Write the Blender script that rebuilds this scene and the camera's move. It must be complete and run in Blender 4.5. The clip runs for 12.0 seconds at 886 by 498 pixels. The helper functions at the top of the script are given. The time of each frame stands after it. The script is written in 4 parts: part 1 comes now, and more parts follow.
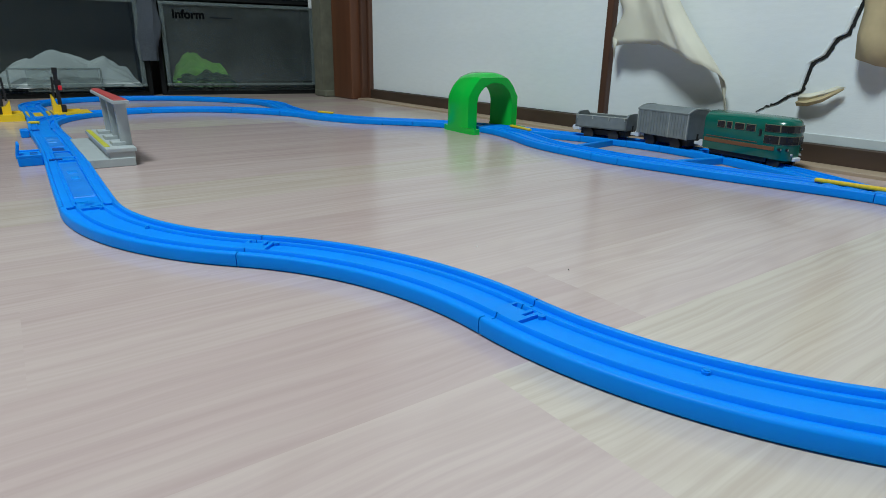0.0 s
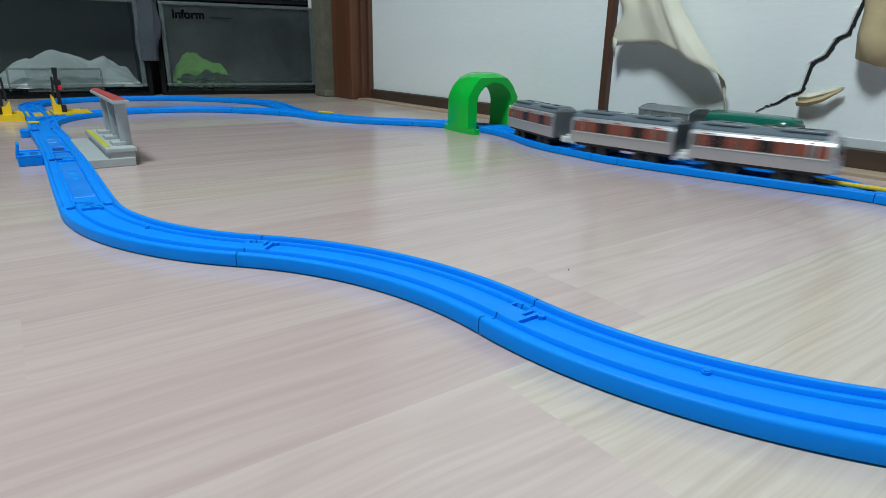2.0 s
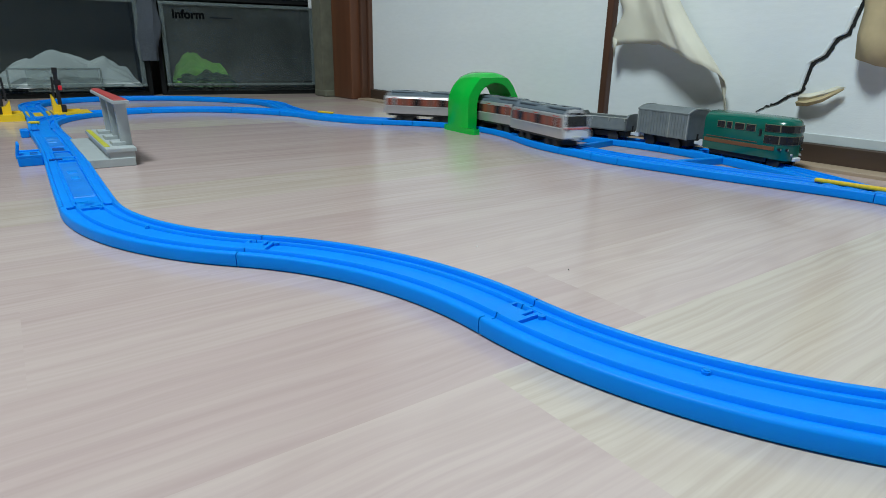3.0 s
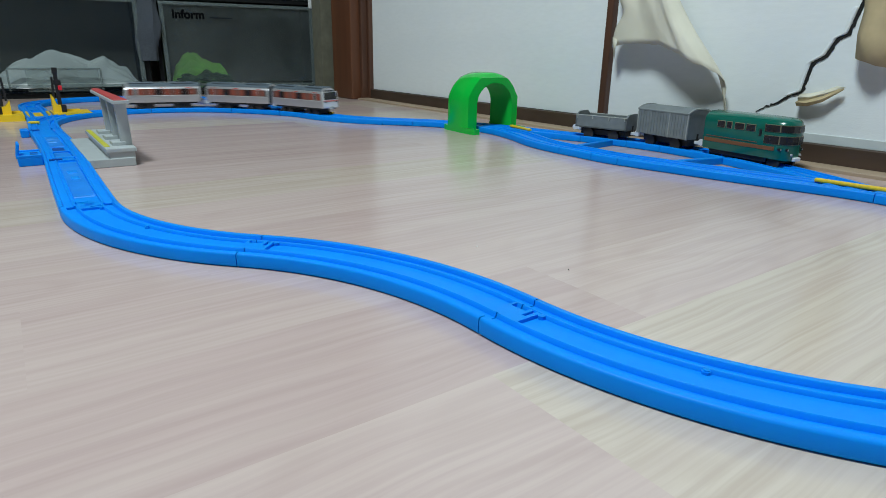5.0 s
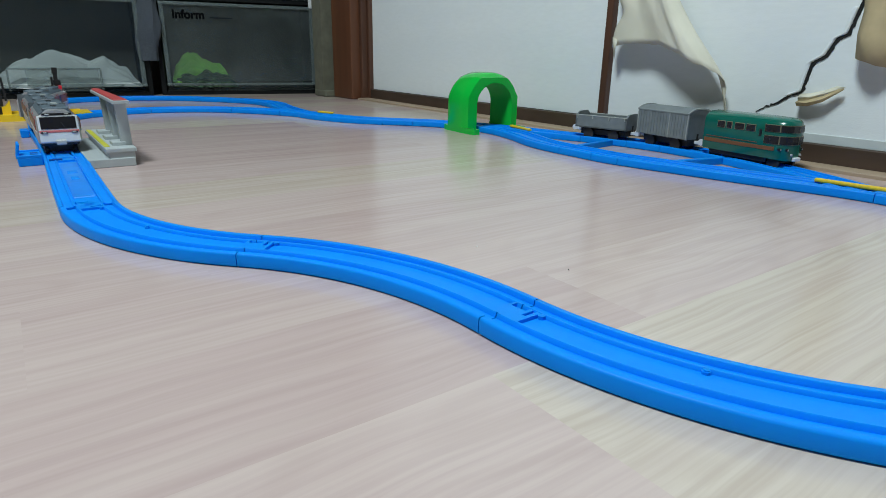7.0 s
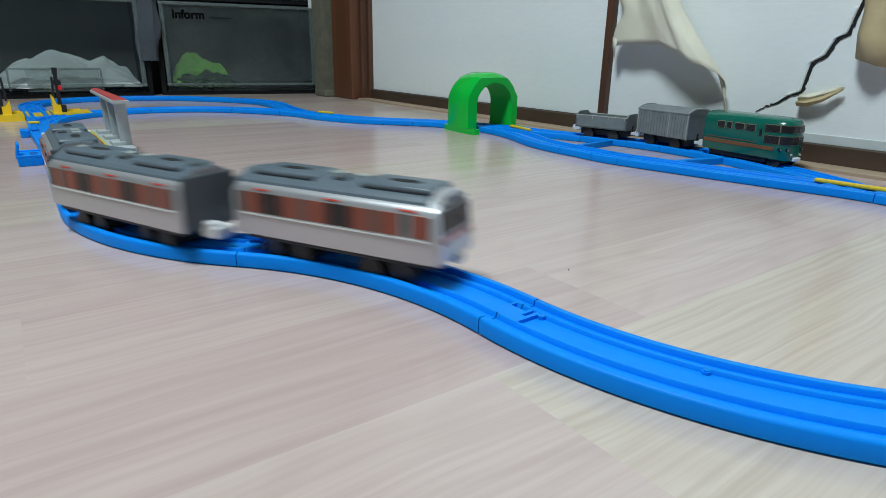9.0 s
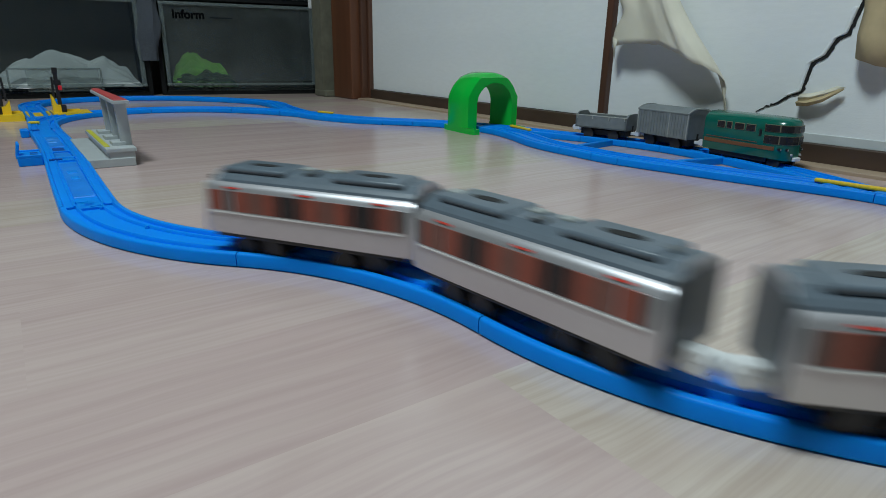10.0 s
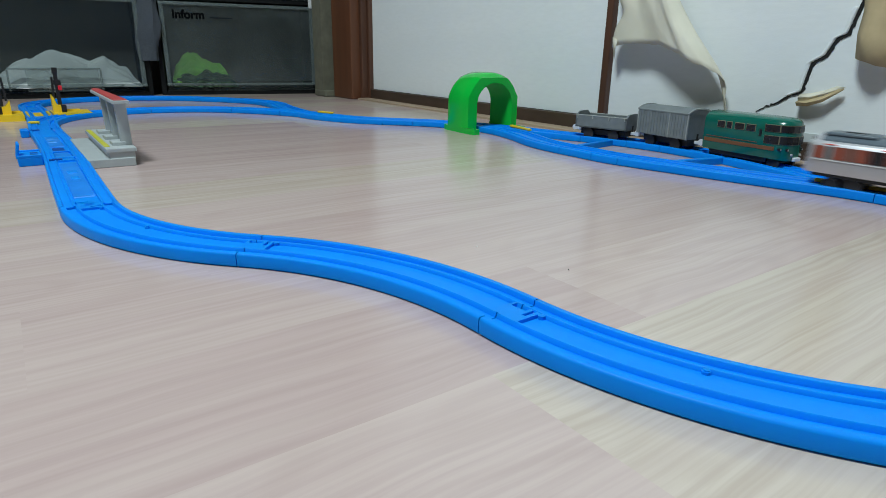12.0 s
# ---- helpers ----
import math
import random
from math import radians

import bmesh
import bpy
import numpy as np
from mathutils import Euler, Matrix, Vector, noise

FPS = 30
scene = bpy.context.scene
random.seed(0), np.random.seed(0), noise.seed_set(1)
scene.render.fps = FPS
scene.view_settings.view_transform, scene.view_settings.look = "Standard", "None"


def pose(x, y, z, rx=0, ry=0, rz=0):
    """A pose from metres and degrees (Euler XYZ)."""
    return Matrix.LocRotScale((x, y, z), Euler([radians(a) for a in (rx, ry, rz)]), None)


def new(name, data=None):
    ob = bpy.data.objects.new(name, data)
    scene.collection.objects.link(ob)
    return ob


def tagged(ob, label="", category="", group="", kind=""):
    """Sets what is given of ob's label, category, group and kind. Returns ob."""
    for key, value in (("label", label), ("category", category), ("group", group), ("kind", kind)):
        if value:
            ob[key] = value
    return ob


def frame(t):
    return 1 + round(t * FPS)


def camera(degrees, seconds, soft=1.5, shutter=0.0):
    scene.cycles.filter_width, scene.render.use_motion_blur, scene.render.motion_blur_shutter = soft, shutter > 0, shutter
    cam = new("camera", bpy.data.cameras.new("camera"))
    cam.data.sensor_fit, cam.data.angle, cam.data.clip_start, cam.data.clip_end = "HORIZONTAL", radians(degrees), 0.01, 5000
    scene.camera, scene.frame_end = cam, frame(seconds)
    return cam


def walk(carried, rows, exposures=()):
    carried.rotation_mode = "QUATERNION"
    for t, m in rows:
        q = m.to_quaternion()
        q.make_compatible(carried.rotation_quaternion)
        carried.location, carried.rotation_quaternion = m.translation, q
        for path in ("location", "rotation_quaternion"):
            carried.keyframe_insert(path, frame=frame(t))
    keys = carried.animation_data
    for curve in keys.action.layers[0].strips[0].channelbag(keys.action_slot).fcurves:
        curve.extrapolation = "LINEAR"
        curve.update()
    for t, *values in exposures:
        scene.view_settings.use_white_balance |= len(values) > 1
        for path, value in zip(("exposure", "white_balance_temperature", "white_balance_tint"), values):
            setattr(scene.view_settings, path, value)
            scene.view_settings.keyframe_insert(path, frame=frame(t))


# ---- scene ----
cam = camera(73.234, 12.0, 0.85, 0.85)
PITCH, ROLL = 18.363, 1.02
CAM_POSE = pose(0, 0, 0.1151) @ pose(0, 0, 0, 90 - PITCH, 0, 0) @ pose(0, 0, 0, 0, 0, ROLL)
walk(cam, [(0, CAM_POSE), (12, CAM_POSE)],
     [(0, -0.1), (0.6, 0), (9.2, 0), (9.5, 0.06), (9.7, 0.08), (10.0, -0.43), (10.2, -0.17), (10.5, -0.33), (10.7, -0.14), (11.0, -0.62), (11.2, -0.30), (11.4, -0.05), (12, -0.03)])

# ---- the room's own axes: u runs along the sliding doors towards the viewer, v from the viewer to the doors
ROOM_TURN = -54.2
ROOM = pose(0, 0, 0, 0, 0, ROOM_TURN)


def room(u, v, z=0.0):
    return ROOM @ Vector((u, v, z))


def room_pose(u, v, z=0.0, rz=0.0):
    return ROOM @ pose(u, v, z, 0, 0, rz)


U0, U1, V0, V1 = -1.75, 1.5, -2.2, 0.7287
CEILING, LAMP_Z = 2.4, 1.78
LAMP = room(-0.24, -0.42, 0)

# ---- light: one round pendant lamp
world = bpy.data.worlds.new("world")
world.use_nodes = True
world.node_tree.nodes["Background"].inputs[0].default_value = (0.6, 0.7, 0.8, 1)
world.node_tree.nodes["Background"].inputs[1].default_value = 0.024
scene.world = world
lamp_data = bpy.data.lights.new("ceiling_lamp_light", "AREA")
lamp_data.shape, lamp_data.size, lamp_data.energy = "DISK", 0.50, 38.8
lamp_data.color = (0.793, 0.945, 0.98)
lamp_light = new("ceiling_lamp_light", lamp_data)
lamp_light.matrix_world = pose(LAMP.x, LAMP.y, LAMP_Z)


# ---- materials
def mat(name, colour, rough=0.5, metal=0.0, vary=0.08, scale=60.0, bump=0.0, bump_scale=400.0, coat=0.0,
        second=None, second_scale=6.0, second_amount=0.3, island=0.0, stretch=(1, 1, 1), spec=0.5, sss=0.0, rough_vary=0.06):
    m = bpy.data.materials.new(name)
    m.use_nodes = True
    nt = m.node_tree
    b = nt.nodes["Principled BSDF"]
    b.inputs["Metallic"].default_value = metal
    b.inputs["Coat Weight"].default_value = coat
    b.inputs["Specular IOR Level"].default_value = spec
    tc = nt.nodes.new("ShaderNodeTexCoord")
    mp = nt.nodes.new("ShaderNodeMapping")
    mp.inputs["Scale"].default_value = stretch
    nt.links.new(tc.outputs["Object"], mp.inputs["Vector"])
    n1 = nt.nodes.new("ShaderNodeTexNoise")
    n1.inputs["Scale"].default_value, n1.inputs["Detail"].default_value = scale, 6
    nt.links.new(mp.outputs[0], n1.inputs["Vector"])
    n2 = nt.nodes.new("ShaderNodeTexNoise")
    n2.inputs["Scale"].default_value, n2.inputs["Detail"].default_value = second_scale, 3
    nt.links.new(mp.outputs[0], n2.inputs["Vector"])
    ramp = nt.nodes.new("ShaderNodeValToRGB")
    lo = [max(0, c * (1 - vary)) for c in colour]
    hi = [min(1, c * (1 + vary)) for c in colour]
    ramp.color_ramp.elements[0].color, ramp.color_ramp.elements[1].color = (*lo, 1), (*hi, 1)
    ramp.color_ramp.elements[0].position, ramp.color_ramp.elements[1].position = 0.3, 0.7
    nt.links.new(n1.outputs[0], ramp.inputs[0])
    out = ramp.outputs[0]
    mix = nt.nodes.new("ShaderNodeMix")
    mix.data_type = "RGBA"
    other = second if second else tuple(c * 0.88 for c in colour)
    mix.inputs["B"].default_value = (*other, 1)
    amount = nt.nodes.new("ShaderNodeMapRange")
    amount.inputs["From Min"].default_value, amount.inputs["From Max"].default_value = 0.35, 0.7
    amount.inputs["To Max"].default_value = second_amount
    nt.links.new(n2.outputs[0], amount.inputs["Value"])
    nt.links.new(amount.outputs[0], mix.inputs["Factor"])
    nt.links.new(out, mix.inputs["A"])
    nt.links.new(mix.outputs["Result"], b.inputs["Base Color"])
    rr = nt.nodes.new("ShaderNodeMapRange")
    rr.inputs["To Min"].default_value, rr.inputs["To Max"].default_value = max(0.02, rough - rough_vary), min(1, rough + rough_vary)
    nt.links.new(n2.outputs[0], rr.inputs["Value"])
    nt.links.new(rr.outputs[0], b.inputs["Roughness"])
    if bump:
        n3 = nt.nodes.new("ShaderNodeTexNoise")
        n3.inputs["Scale"].default_value, n3.inputs["Detail"].default_value = bump_scale, 4
        nt.links.new(mp.outputs[0], n3.inputs["Vector"])
        bp = nt.nodes.new("ShaderNodeBump")
        bp.inputs["Strength"].default_value, bp.inputs["Distance"].default_value = bump, 0.001
        nt.links.new(n3.outputs[0], bp.inputs["Height"])
        nt.links.new(bp.outputs[0], b.inputs["Normal"])
    return m


def floor_material(name="printed_wood_floor", dark=(0.505, 0.386, 0.364), light=(0.551, 0.428, 0.402), lo=0.36, hi=0.62):
    """Printed pale wood: pinkish boards with fine streaks along each board's length (local x)."""
    m = bpy.data.materials.new(name)
    m.use_nodes = True
    nt = m.node_tree
    b = nt.nodes["Principled BSDF"]
    tc = nt.nodes.new("ShaderNodeTexCoord")
    info = nt.nodes.new("ShaderNodeObjectInfo")
    shift = nt.nodes.new("ShaderNodeVectorMath")
    shift.operation = "SCALE"
    comb = nt.nodes.new("ShaderNodeCombineXYZ")
    for k in (0, 1, 2):
        nt.links.new(info.outputs["Random"], comb.inputs[k])
    nt.links.new(comb.outputs[0], shift.inputs[0])
    shift.inputs["Scale"].default_value = 37.0
    add = nt.nodes.new("ShaderNodeVectorMath")
    nt.links.new(tc.outputs["Object"], add.inputs[0])
    nt.links.new(shift.outputs[0], add.inputs[1])
    mp = nt.nodes.new("ShaderNodeMapping")
    mp.inputs["Scale"].default_value = (5, 340, 40)
    nt.links.new(add.outputs[0], mp.inputs["Vector"])
    warp = nt.nodes.new("ShaderNodeTexNoise")
    warp.inputs["Scale"].default_value = 9
    nt.links.new(add.outputs[0], warp.inputs["Vector"])
    wadd = nt.nodes.new("ShaderNodeVectorMath")
    wadd.operation = "MULTIPLY_ADD"
    wadd.inputs[1].default_value = (1.0, 4.2, 0.5)
    nt.links.new(warp.outputs["Color"], wadd.inputs[0])
    nt.links.new(mp.outputs[0], wadd.inputs[2])
    grain = nt.nodes.new("ShaderNodeTexNoise")
    grain.inputs["Scale"].default_value, grain.inputs["Detail"].default_value = 1.0, 3.2
    nt.links.new(wadd.outputs[0], grain.inputs["Vector"])
    ramp = nt.nodes.new("ShaderNodeValToRGB")
    ramp.color_ramp.elements[0].position, ramp.color_ramp.elements[1].position = lo, hi
    ramp.color_ramp.elements[0].color = (*dark, 1)
    ramp.color_ramp.elements[1].color = (*light, 1)
    nt.links.new(grain.outputs[0], ramp.inputs[0])
    tone = nt.nodes.new("ShaderNodeValToRGB")
    tone.color_ramp.elements[0].color = (0.925, 0.895, 0.90, 1)
    tone.color_ramp.elements[1].color = (1.04, 1.05, 1.04, 1)
    nt.links.new(info.outputs["Random"], tone.inputs[0])
    mul = nt.nodes.new("ShaderNodeMix")
    mul.data_type, mul.blend_type = "RGBA", "MULTIPLY"
    mul.inputs["Factor"].default_value = 1.0
    nt.links.new(ramp.outputs[0], mul.inputs["A"])
    nt.links.new(tone.outputs[0], mul.inputs["B"])
    # broad growth rings: contour lines of a slow, stretched noise
    fm = nt.nodes.new("ShaderNodeMapping")
    fm.inputs["Scale"].default_value = (2.6, 13, 1)
    nt.links.new(add.outputs[0], fm.inputs["Vector"])
    fig = nt.nodes.new("ShaderNodeTexNoise")
    fig.inputs["Scale"].default_value, fig.inputs["Detail"].default_value = 1.0, 1.2
    nt.links.new(fm.outputs[0], fig.inputs["Vector"])
    ring = nt.nodes.new("ShaderNodeMath")
    ring.operation, ring.inputs[1].default_value = "MULTIPLY", 78.0
    nt.links.new(fig.outputs[0], ring.inputs[0])
    wave = nt.nodes.new("ShaderNodeMath")
    wave.operation = "SINE"
    nt.links.new(ring.outputs[0], wave.inputs[0])
    rings = nt.nodes.new("ShaderNodeMapRange")
    rings.inputs["From Min"].default_value, rings.inputs["From Max"].default_value, rings.inputs["To Max"].default_value = 0.2, 1.0, 0.22
    nt.links.new(wave.outputs[0], rings.inputs["Value"])
    rm = nt.nodes.new("ShaderNodeMix")
    rm.data_type = "RGBA"
    rm.inputs["B"].default_value = (dark[0] * 0.86, dark[1] * 0.82, dark[2] * 0.80, 1)
    nt.links.new(rings.outputs[0], rm.inputs["Factor"])
    nt.links.new(mul.outputs["Result"], rm.inputs["A"])
    # broad pale streaks along the board
    pmap = nt.nodes.new("ShaderNodeMapping")
    pmap.inputs["Scale"].default_value = (3.5, 55, 8)
    nt.links.new(add.outputs[0], pmap.inputs["Vector"])
    patch = nt.nodes.new("ShaderNodeTexNoise")
    patch.inputs["Scale"].default_value, patch.inputs["Detail"].default_value = 1.0, 2.5
    nt.links.new(pmap.outputs[0], patch.inputs["Vector"])
    pm = nt.nodes.new("ShaderNodeMix")
    pm.data_type = "RGBA"
    pm.inputs["B"].default_value = (0.59, 0.475, 0.435, 1)
    pr = nt.nodes.new("ShaderNodeMapRange")
    pr.inputs["From Min"].default_value, pr.inputs["From Max"].default_value, pr.inputs["To Max"].default_value = 0.42, 0.7, 0.40
    nt.links.new(patch.outputs[0], pr.inputs["Value"])
    nt.links.new(pr.outputs[0], pm.inputs["Factor"])
    nt.links.new(rm.outputs["Result"], pm.inputs["A"])
    nt.links.new(pm.outputs["Result"], b.inputs["Base Color"])
    rr = nt.nodes.new("ShaderNodeMapRange")
    b.inputs["Specular IOR Level"].default_value = 0.72
    rr.inputs["To Min"].default_value, rr.inputs["To Max"].default_value = 0.15, 0.27
    nt.links.new(grain.outputs[0], rr.inputs["Value"])
    nt.links.new(rr.outputs[0], b.inputs["Roughness"])
    bp = nt.nodes.new("ShaderNodeBump")
    bp.inputs["Strength"].default_value, bp.inputs["Distance"].default_value = 0.12, 0.0004
    nt.links.new(grain.outputs[0], bp.inputs["Height"])
    nt.links.new(bp.outputs[0], b.inputs["Normal"])
    return m


def clear_plastic(name, tint, fac, rough=0.2, scuff=0.0):
    """Frosted see-through plastic: part of the light goes straight on, part is scattered and mirrored."""
    m = bpy.data.materials.new(name)
    m.use_nodes = True
    nt = m.node_tree
    b = nt.nodes["Principled BSDF"]
    b.inputs["Base Color"].default_value = (*tint, 1)
    n = nt.nodes.new("ShaderNodeTexNoise")
    n.inputs["Scale"].default_value = 25
    rr = nt.nodes.new("ShaderNodeMapRange")
    rr.inputs["To Min"].default_value, rr.inputs["To Max"].default_value = rough * 0.7, rough * 1.4
    nt.links.new(n.outputs[0], rr.inputs["Value"])
    nt.links.new(rr.outputs[0], b.inputs["Roughness"])
    tr = nt.nodes.new("ShaderNodeBsdfTransparent")
    tr.inputs[0].default_value = (0.92, 0.95, 0.95, 1)
    mx = nt.nodes.new("ShaderNodeMixShader")
    mx.inputs[0].default_value = fac
    if scuff:
        # smudges and hazy patches
        sn = nt.nodes.new("ShaderNodeTexNoise")
        sn.inputs["Scale"].default_value, sn.inputs["Detail"].default_value = 9.0, 7
        stc = nt.nodes.new("ShaderNodeTexCoord")
        nt.links.new(stc.outputs["Object"], sn.inputs["Vector"])
        sr = nt.nodes.new("ShaderNodeMapRange")
        sr.inputs["From Min"].default_value, sr.inputs["From Max"].default_value = 0.3, 0.75
        sr.inputs["To Min"].default_value, sr.inputs["To Max"].default_value = fac * (1 - scuff), fac * (1 + scuff)
        nt.links.new(sn.outputs[0], sr.inputs["Value"])
        nt.links.new(sr.outputs[0], mx.inputs[0])
    nt.links.new(tr.outputs[0], mx.inputs[1])
    nt.links.new(b.outputs[0], mx.inputs[2])
    nt.links.new(mx.outputs[0], nt.nodes["Material Output"].inputs[0])
    return m


def glow(name, colour, strength):
    m = bpy.data.materials.new(name)
    m.use_nodes = True
    b = m.node_tree.nodes["Principled BSDF"]
    b.inputs["Emission Color"].default_value = (*colour, 1)
    b.inputs["Emission Strength"].default_value = strength
    return m


M_FLOOR = floor_material()
M_FLOOR_PALE = floor_material("printed_pale_wood_floor", (0.522, 0.431, 0.363), (0.608, 0.521, 0.446), 0.36, 0.64)
M_SUBFLOOR = mat("floor_joint", (0.42, 0.33, 0.28), 0.6)
M_BLUE = mat("blue_rail_plastic", (0.002, 0.236, 0.84), 0.45, spec=0.13, vary=0.05, scale=30, bump=0.05, bump_scale=900, second=(0.002, 0.258, 0.86), second_amount=0.4, second_scale=12)
for key, value in (("Subsurface Weight", 0.22), ("Subsurface Scale", 0.006)):
    M_BLUE.node_tree.nodes["Principled BSDF"].inputs[key].default_value = value
M_BLUE.node_tree.nodes["Principled BSDF"].inputs["Subsurface Radius"].default_value = (0.3, 0.7, 1.0)
M_BLUE_WORN = mat("scuffed_blue_plastic", (0.006, 0.215, 0.80), 0.34, vary=0.12, scale=70, bump=0.10, bump_scale=300, second=(0.03, 0.31, 0.88), second_scale=38, second_amount=0.6)
# slot shade as colour: solid dark blue plates, no openings
M_SLOT = mat("shadowed_blue_slot", (0.002, 0.07, 0.34), 0.5, vary=0.05)
M_PALE_SCUFF = mat("rubbed_pale_blue_plastic", (0.05, 0.30, 0.82), 0.4, vary=0.15, scale=90)
M_YELLOW = mat("yellow_plastic", (0.85, 0.56, 0.02), 0.35, vary=0.05)
M_GREEN = mat("green_tunnel_plastic", (0.003, 0.50, 0.050), 0.16, spec=0.5, vary=0.04, scale=20, bump=0.03, bump_scale=120)
M_GREEN_MATT = mat("green_tunnel_inside", (0.006, 0.56, 0.05), 0.5, spec=0.15, vary=0.04, scale=20)
M_PLATFORM = mat("grey_platform_plastic", (0.43, 0.462, 0.468), 0.45, vary=0.05, scale=90, bump=0.05)
M_PLATFORM_YELLOW = mat("platform_tactile_yellow", (0.55, 0.52, 0.05), 0.5)
M_RED_ROOF = mat("platform_roof_red", (0.50, 0.07, 0.07), 0.4)
M_BLACK = mat("black_plastic", (0.012, 0.012, 0.014), 0.4)
M_UNDER = mat("underframe_black", (0.02, 0.02, 0.022), 0.5)
M_WHEEL = mat("wheel_grey", (0.026, 0.026, 0.028), 0.5)
M_TRAFFIC_RED = mat("signal_red", (0.7, 0.02, 0.04), 0.3)
M_SILVER = mat("silver_paint", (0.61, 0.605, 0.635), 0.36, metal=0.72, vary=0.03, scale=200, bump=0.02)
M_SILVER_ROOF = mat("dark_grey_roof", (0.11, 0.143, 0.175), 0.36, vary=0.08, scale=120)
M_ROOF_BOX = mat("roof_unit_grey", (0.08, 0.095, 0.105), 0.4, vary=0.08)
M_END = mat("car_end_grey", (0.10, 0.115, 0.13), 0.4)
M_ORANGE = mat("orange_door_print", (0.275, 0.068, 0.043), 0.35, vary=0.12, scale=150)
M_BRONZE = mat("brown_window_print", (0.085, 0.026, 0.019), 0.3, vary=0.15, scale=150)
M_DOORGLASS = mat("brownish_door_glass_print", (0.19, 0.078, 0.060), 0.3, vary=0.15, scale=150)
M_GREYWIN = mat("grey_window_print", (0.085, 0.088, 0.088), 0.3, vary=0.1, scale=150)
M_DARKWIN = mat("dark_window_print", (0.015, 0.014, 0.016), 0.25)
M_REDLINE = mat("red_stripe_print", (0.62, 0.065, 0.045), 0.35)
M_STRIPE = mat("pink_red_stripe", (0.62, 0.16, 0.16), 0.35)
M_WHITE = mat("white_plastic", (0.75, 0.76, 0.76), 0.35)
M_LAMPGLASS = mat("headlight_clear", (0.5, 0.5, 0.48), 0.15)
M_LOCO = mat("dark_green_gloss", (0.003, 0.128, 0.092), 0.20, vary=0.06, scale=40, coat=0.3)
M_LOCO_BAND = mat("bronze_band", (0.20, 0.085, 0.035), 0.35)
M_GOLD = mat("pale_frame_print", (0.22, 0.19, 0.12), 0.4)
M_WAGON = mat("wagon_grey_plastic", (0.19, 0.215, 0.225), 0.5, vary=0.1, scale=130, bump=0.05)
M_WAGON_EDGE = mat("wagon_pale_edge", (0.34, 0.36, 0.35), 0.5)
M_PAPER = mat("white_door_paper", (0.855, 0.885, 0.89), 0.75, vary=0.02, scale=60, bump=0.12, bump_scale=350, second=(0.77, 0.82, 0.845), second_scale=2.5, second_amount=0.5, stretch=(1, 1, 4))
M_STRIP = mat("greyed_paper_strip", (0.60, 0.64, 0.64), 0.8, vary=0.06, scale=30, bump=0.3, bump_scale=90)
M_PAPER_BACK = mat("cream_paper_back", (0.75, 0.715, 0.60), 0.8, vary=0.06, scale=25, bump=0.25, bump_scale=120, second=(0.66, 0.60, 0.45), second_scale=9, second_amount=0.5)
M_TAN = mat("tan_cardboard", (0.55, 0.43, 0.25), 0.8, vary=0.1)
M_GAP = mat("torn_gap_dark", (0.012, 0.012, 0.012), 0.9)
M_BROWN = mat("dark_brown_frame_wood", (0.095, 0.040, 0.023), 0.45, vary=0.3, scale=40, stretch=(1, 1, 0.15), bump=0.2, bump_scale=80)
M_RAIL_WOOD = mat("worn_dark_rail_wood", (0.055, 0.034, 0.024), 0.5, vary=0.35, scale=60, stretch=(0.15, 1, 1), bump=0.25, bump_scale=120, second=(0.09, 0.055, 0.035), second_scale=22, second_amount=0.6)
M_SILL = mat("pale_sill_wood", (0.42, 0.31, 0.22), 0.5, vary=0.12, scale=50, stretch=(0.1, 1, 1))
M_PILLAR = mat("brown_pillar_wood", (0.15, 0.056, 0.024), 0.45, vary=0.35, scale=35, stretch=(1, 1, 0.08), bump=0.15, bump_scale=60, second=(0.10, 0.034, 0.016), second_scale=14, second_amount=0.7)
M_PLASTER = mat("olive_plaster", (0.15, 0.145, 0.105), 0.9, vary=0.2, scale=40, bump=0.4, bump_scale=220)
# added walls and ceiling: colours kept dark to limit bounced light
M_WALL = mat("plain_wall", (0.17, 0.16, 0.14), 0.9, vary=0.05, scale=12, bump=0.2)
M_CEIL = mat("ceiling_board", (0.30, 0.27, 0.23), 0.9, vary=0.05, scale=12)
M_UNIT = mat("drawer_frame_black", (0.007, 0.008, 0.009), 0.5, spec=0.2)
M_UNIT_IN = mat("drawer_inside_dark", (0.013, 0.017, 0.021), 0.6, spec=0.2)
M_FRONT = clear_plastic("smoky_clear_front", (0.046, 0.064, 0.082), 0.16, 0.16, 0.3)
# right unit's front: paler tint puts the reflected room light into the colour
M_FRONT_SHEEN = clear_plastic("sheen_clear_front", (0.125, 0.145, 0.148), 0.29, 0.14, 0.5)
M_GRIP = clear_plastic("clear_grip", (0.30, 0.34, 0.33), 0.20, 0.12, 0.3)
M_RIM = clear_plastic("clear_rim", (0.20, 0.24, 0.24), 0.48, 0.2)
M_TOWEL = mat("white_towel", (0.84, 0.84, 0.83), 0.95, vary=0.08, scale=300, bump=0.6, bump_scale=900)
M_LIME = mat("lime_cloth", (0.42, 0.86, 0.18), 0.9, vary=0.15, scale=60, bump=0.3)
M_DARK_CLOTH = mat("dark_green_cloth", (0.035, 0.085, 0.05), 0.9, vary=0.5, scale=120, bump=0.5, second=(0.22, 0.34, 0.20), second_scale=55, second_amount=0.6)
M_DENIM = mat("grey_knit", (0.070, 0.080, 0.097), 0.95, vary=0.35, scale=400, bump=0.6, bump_scale=700)
M_INK = mat("dark_ink", (0.004, 0.004, 0.005), 0.9, spec=0.05)
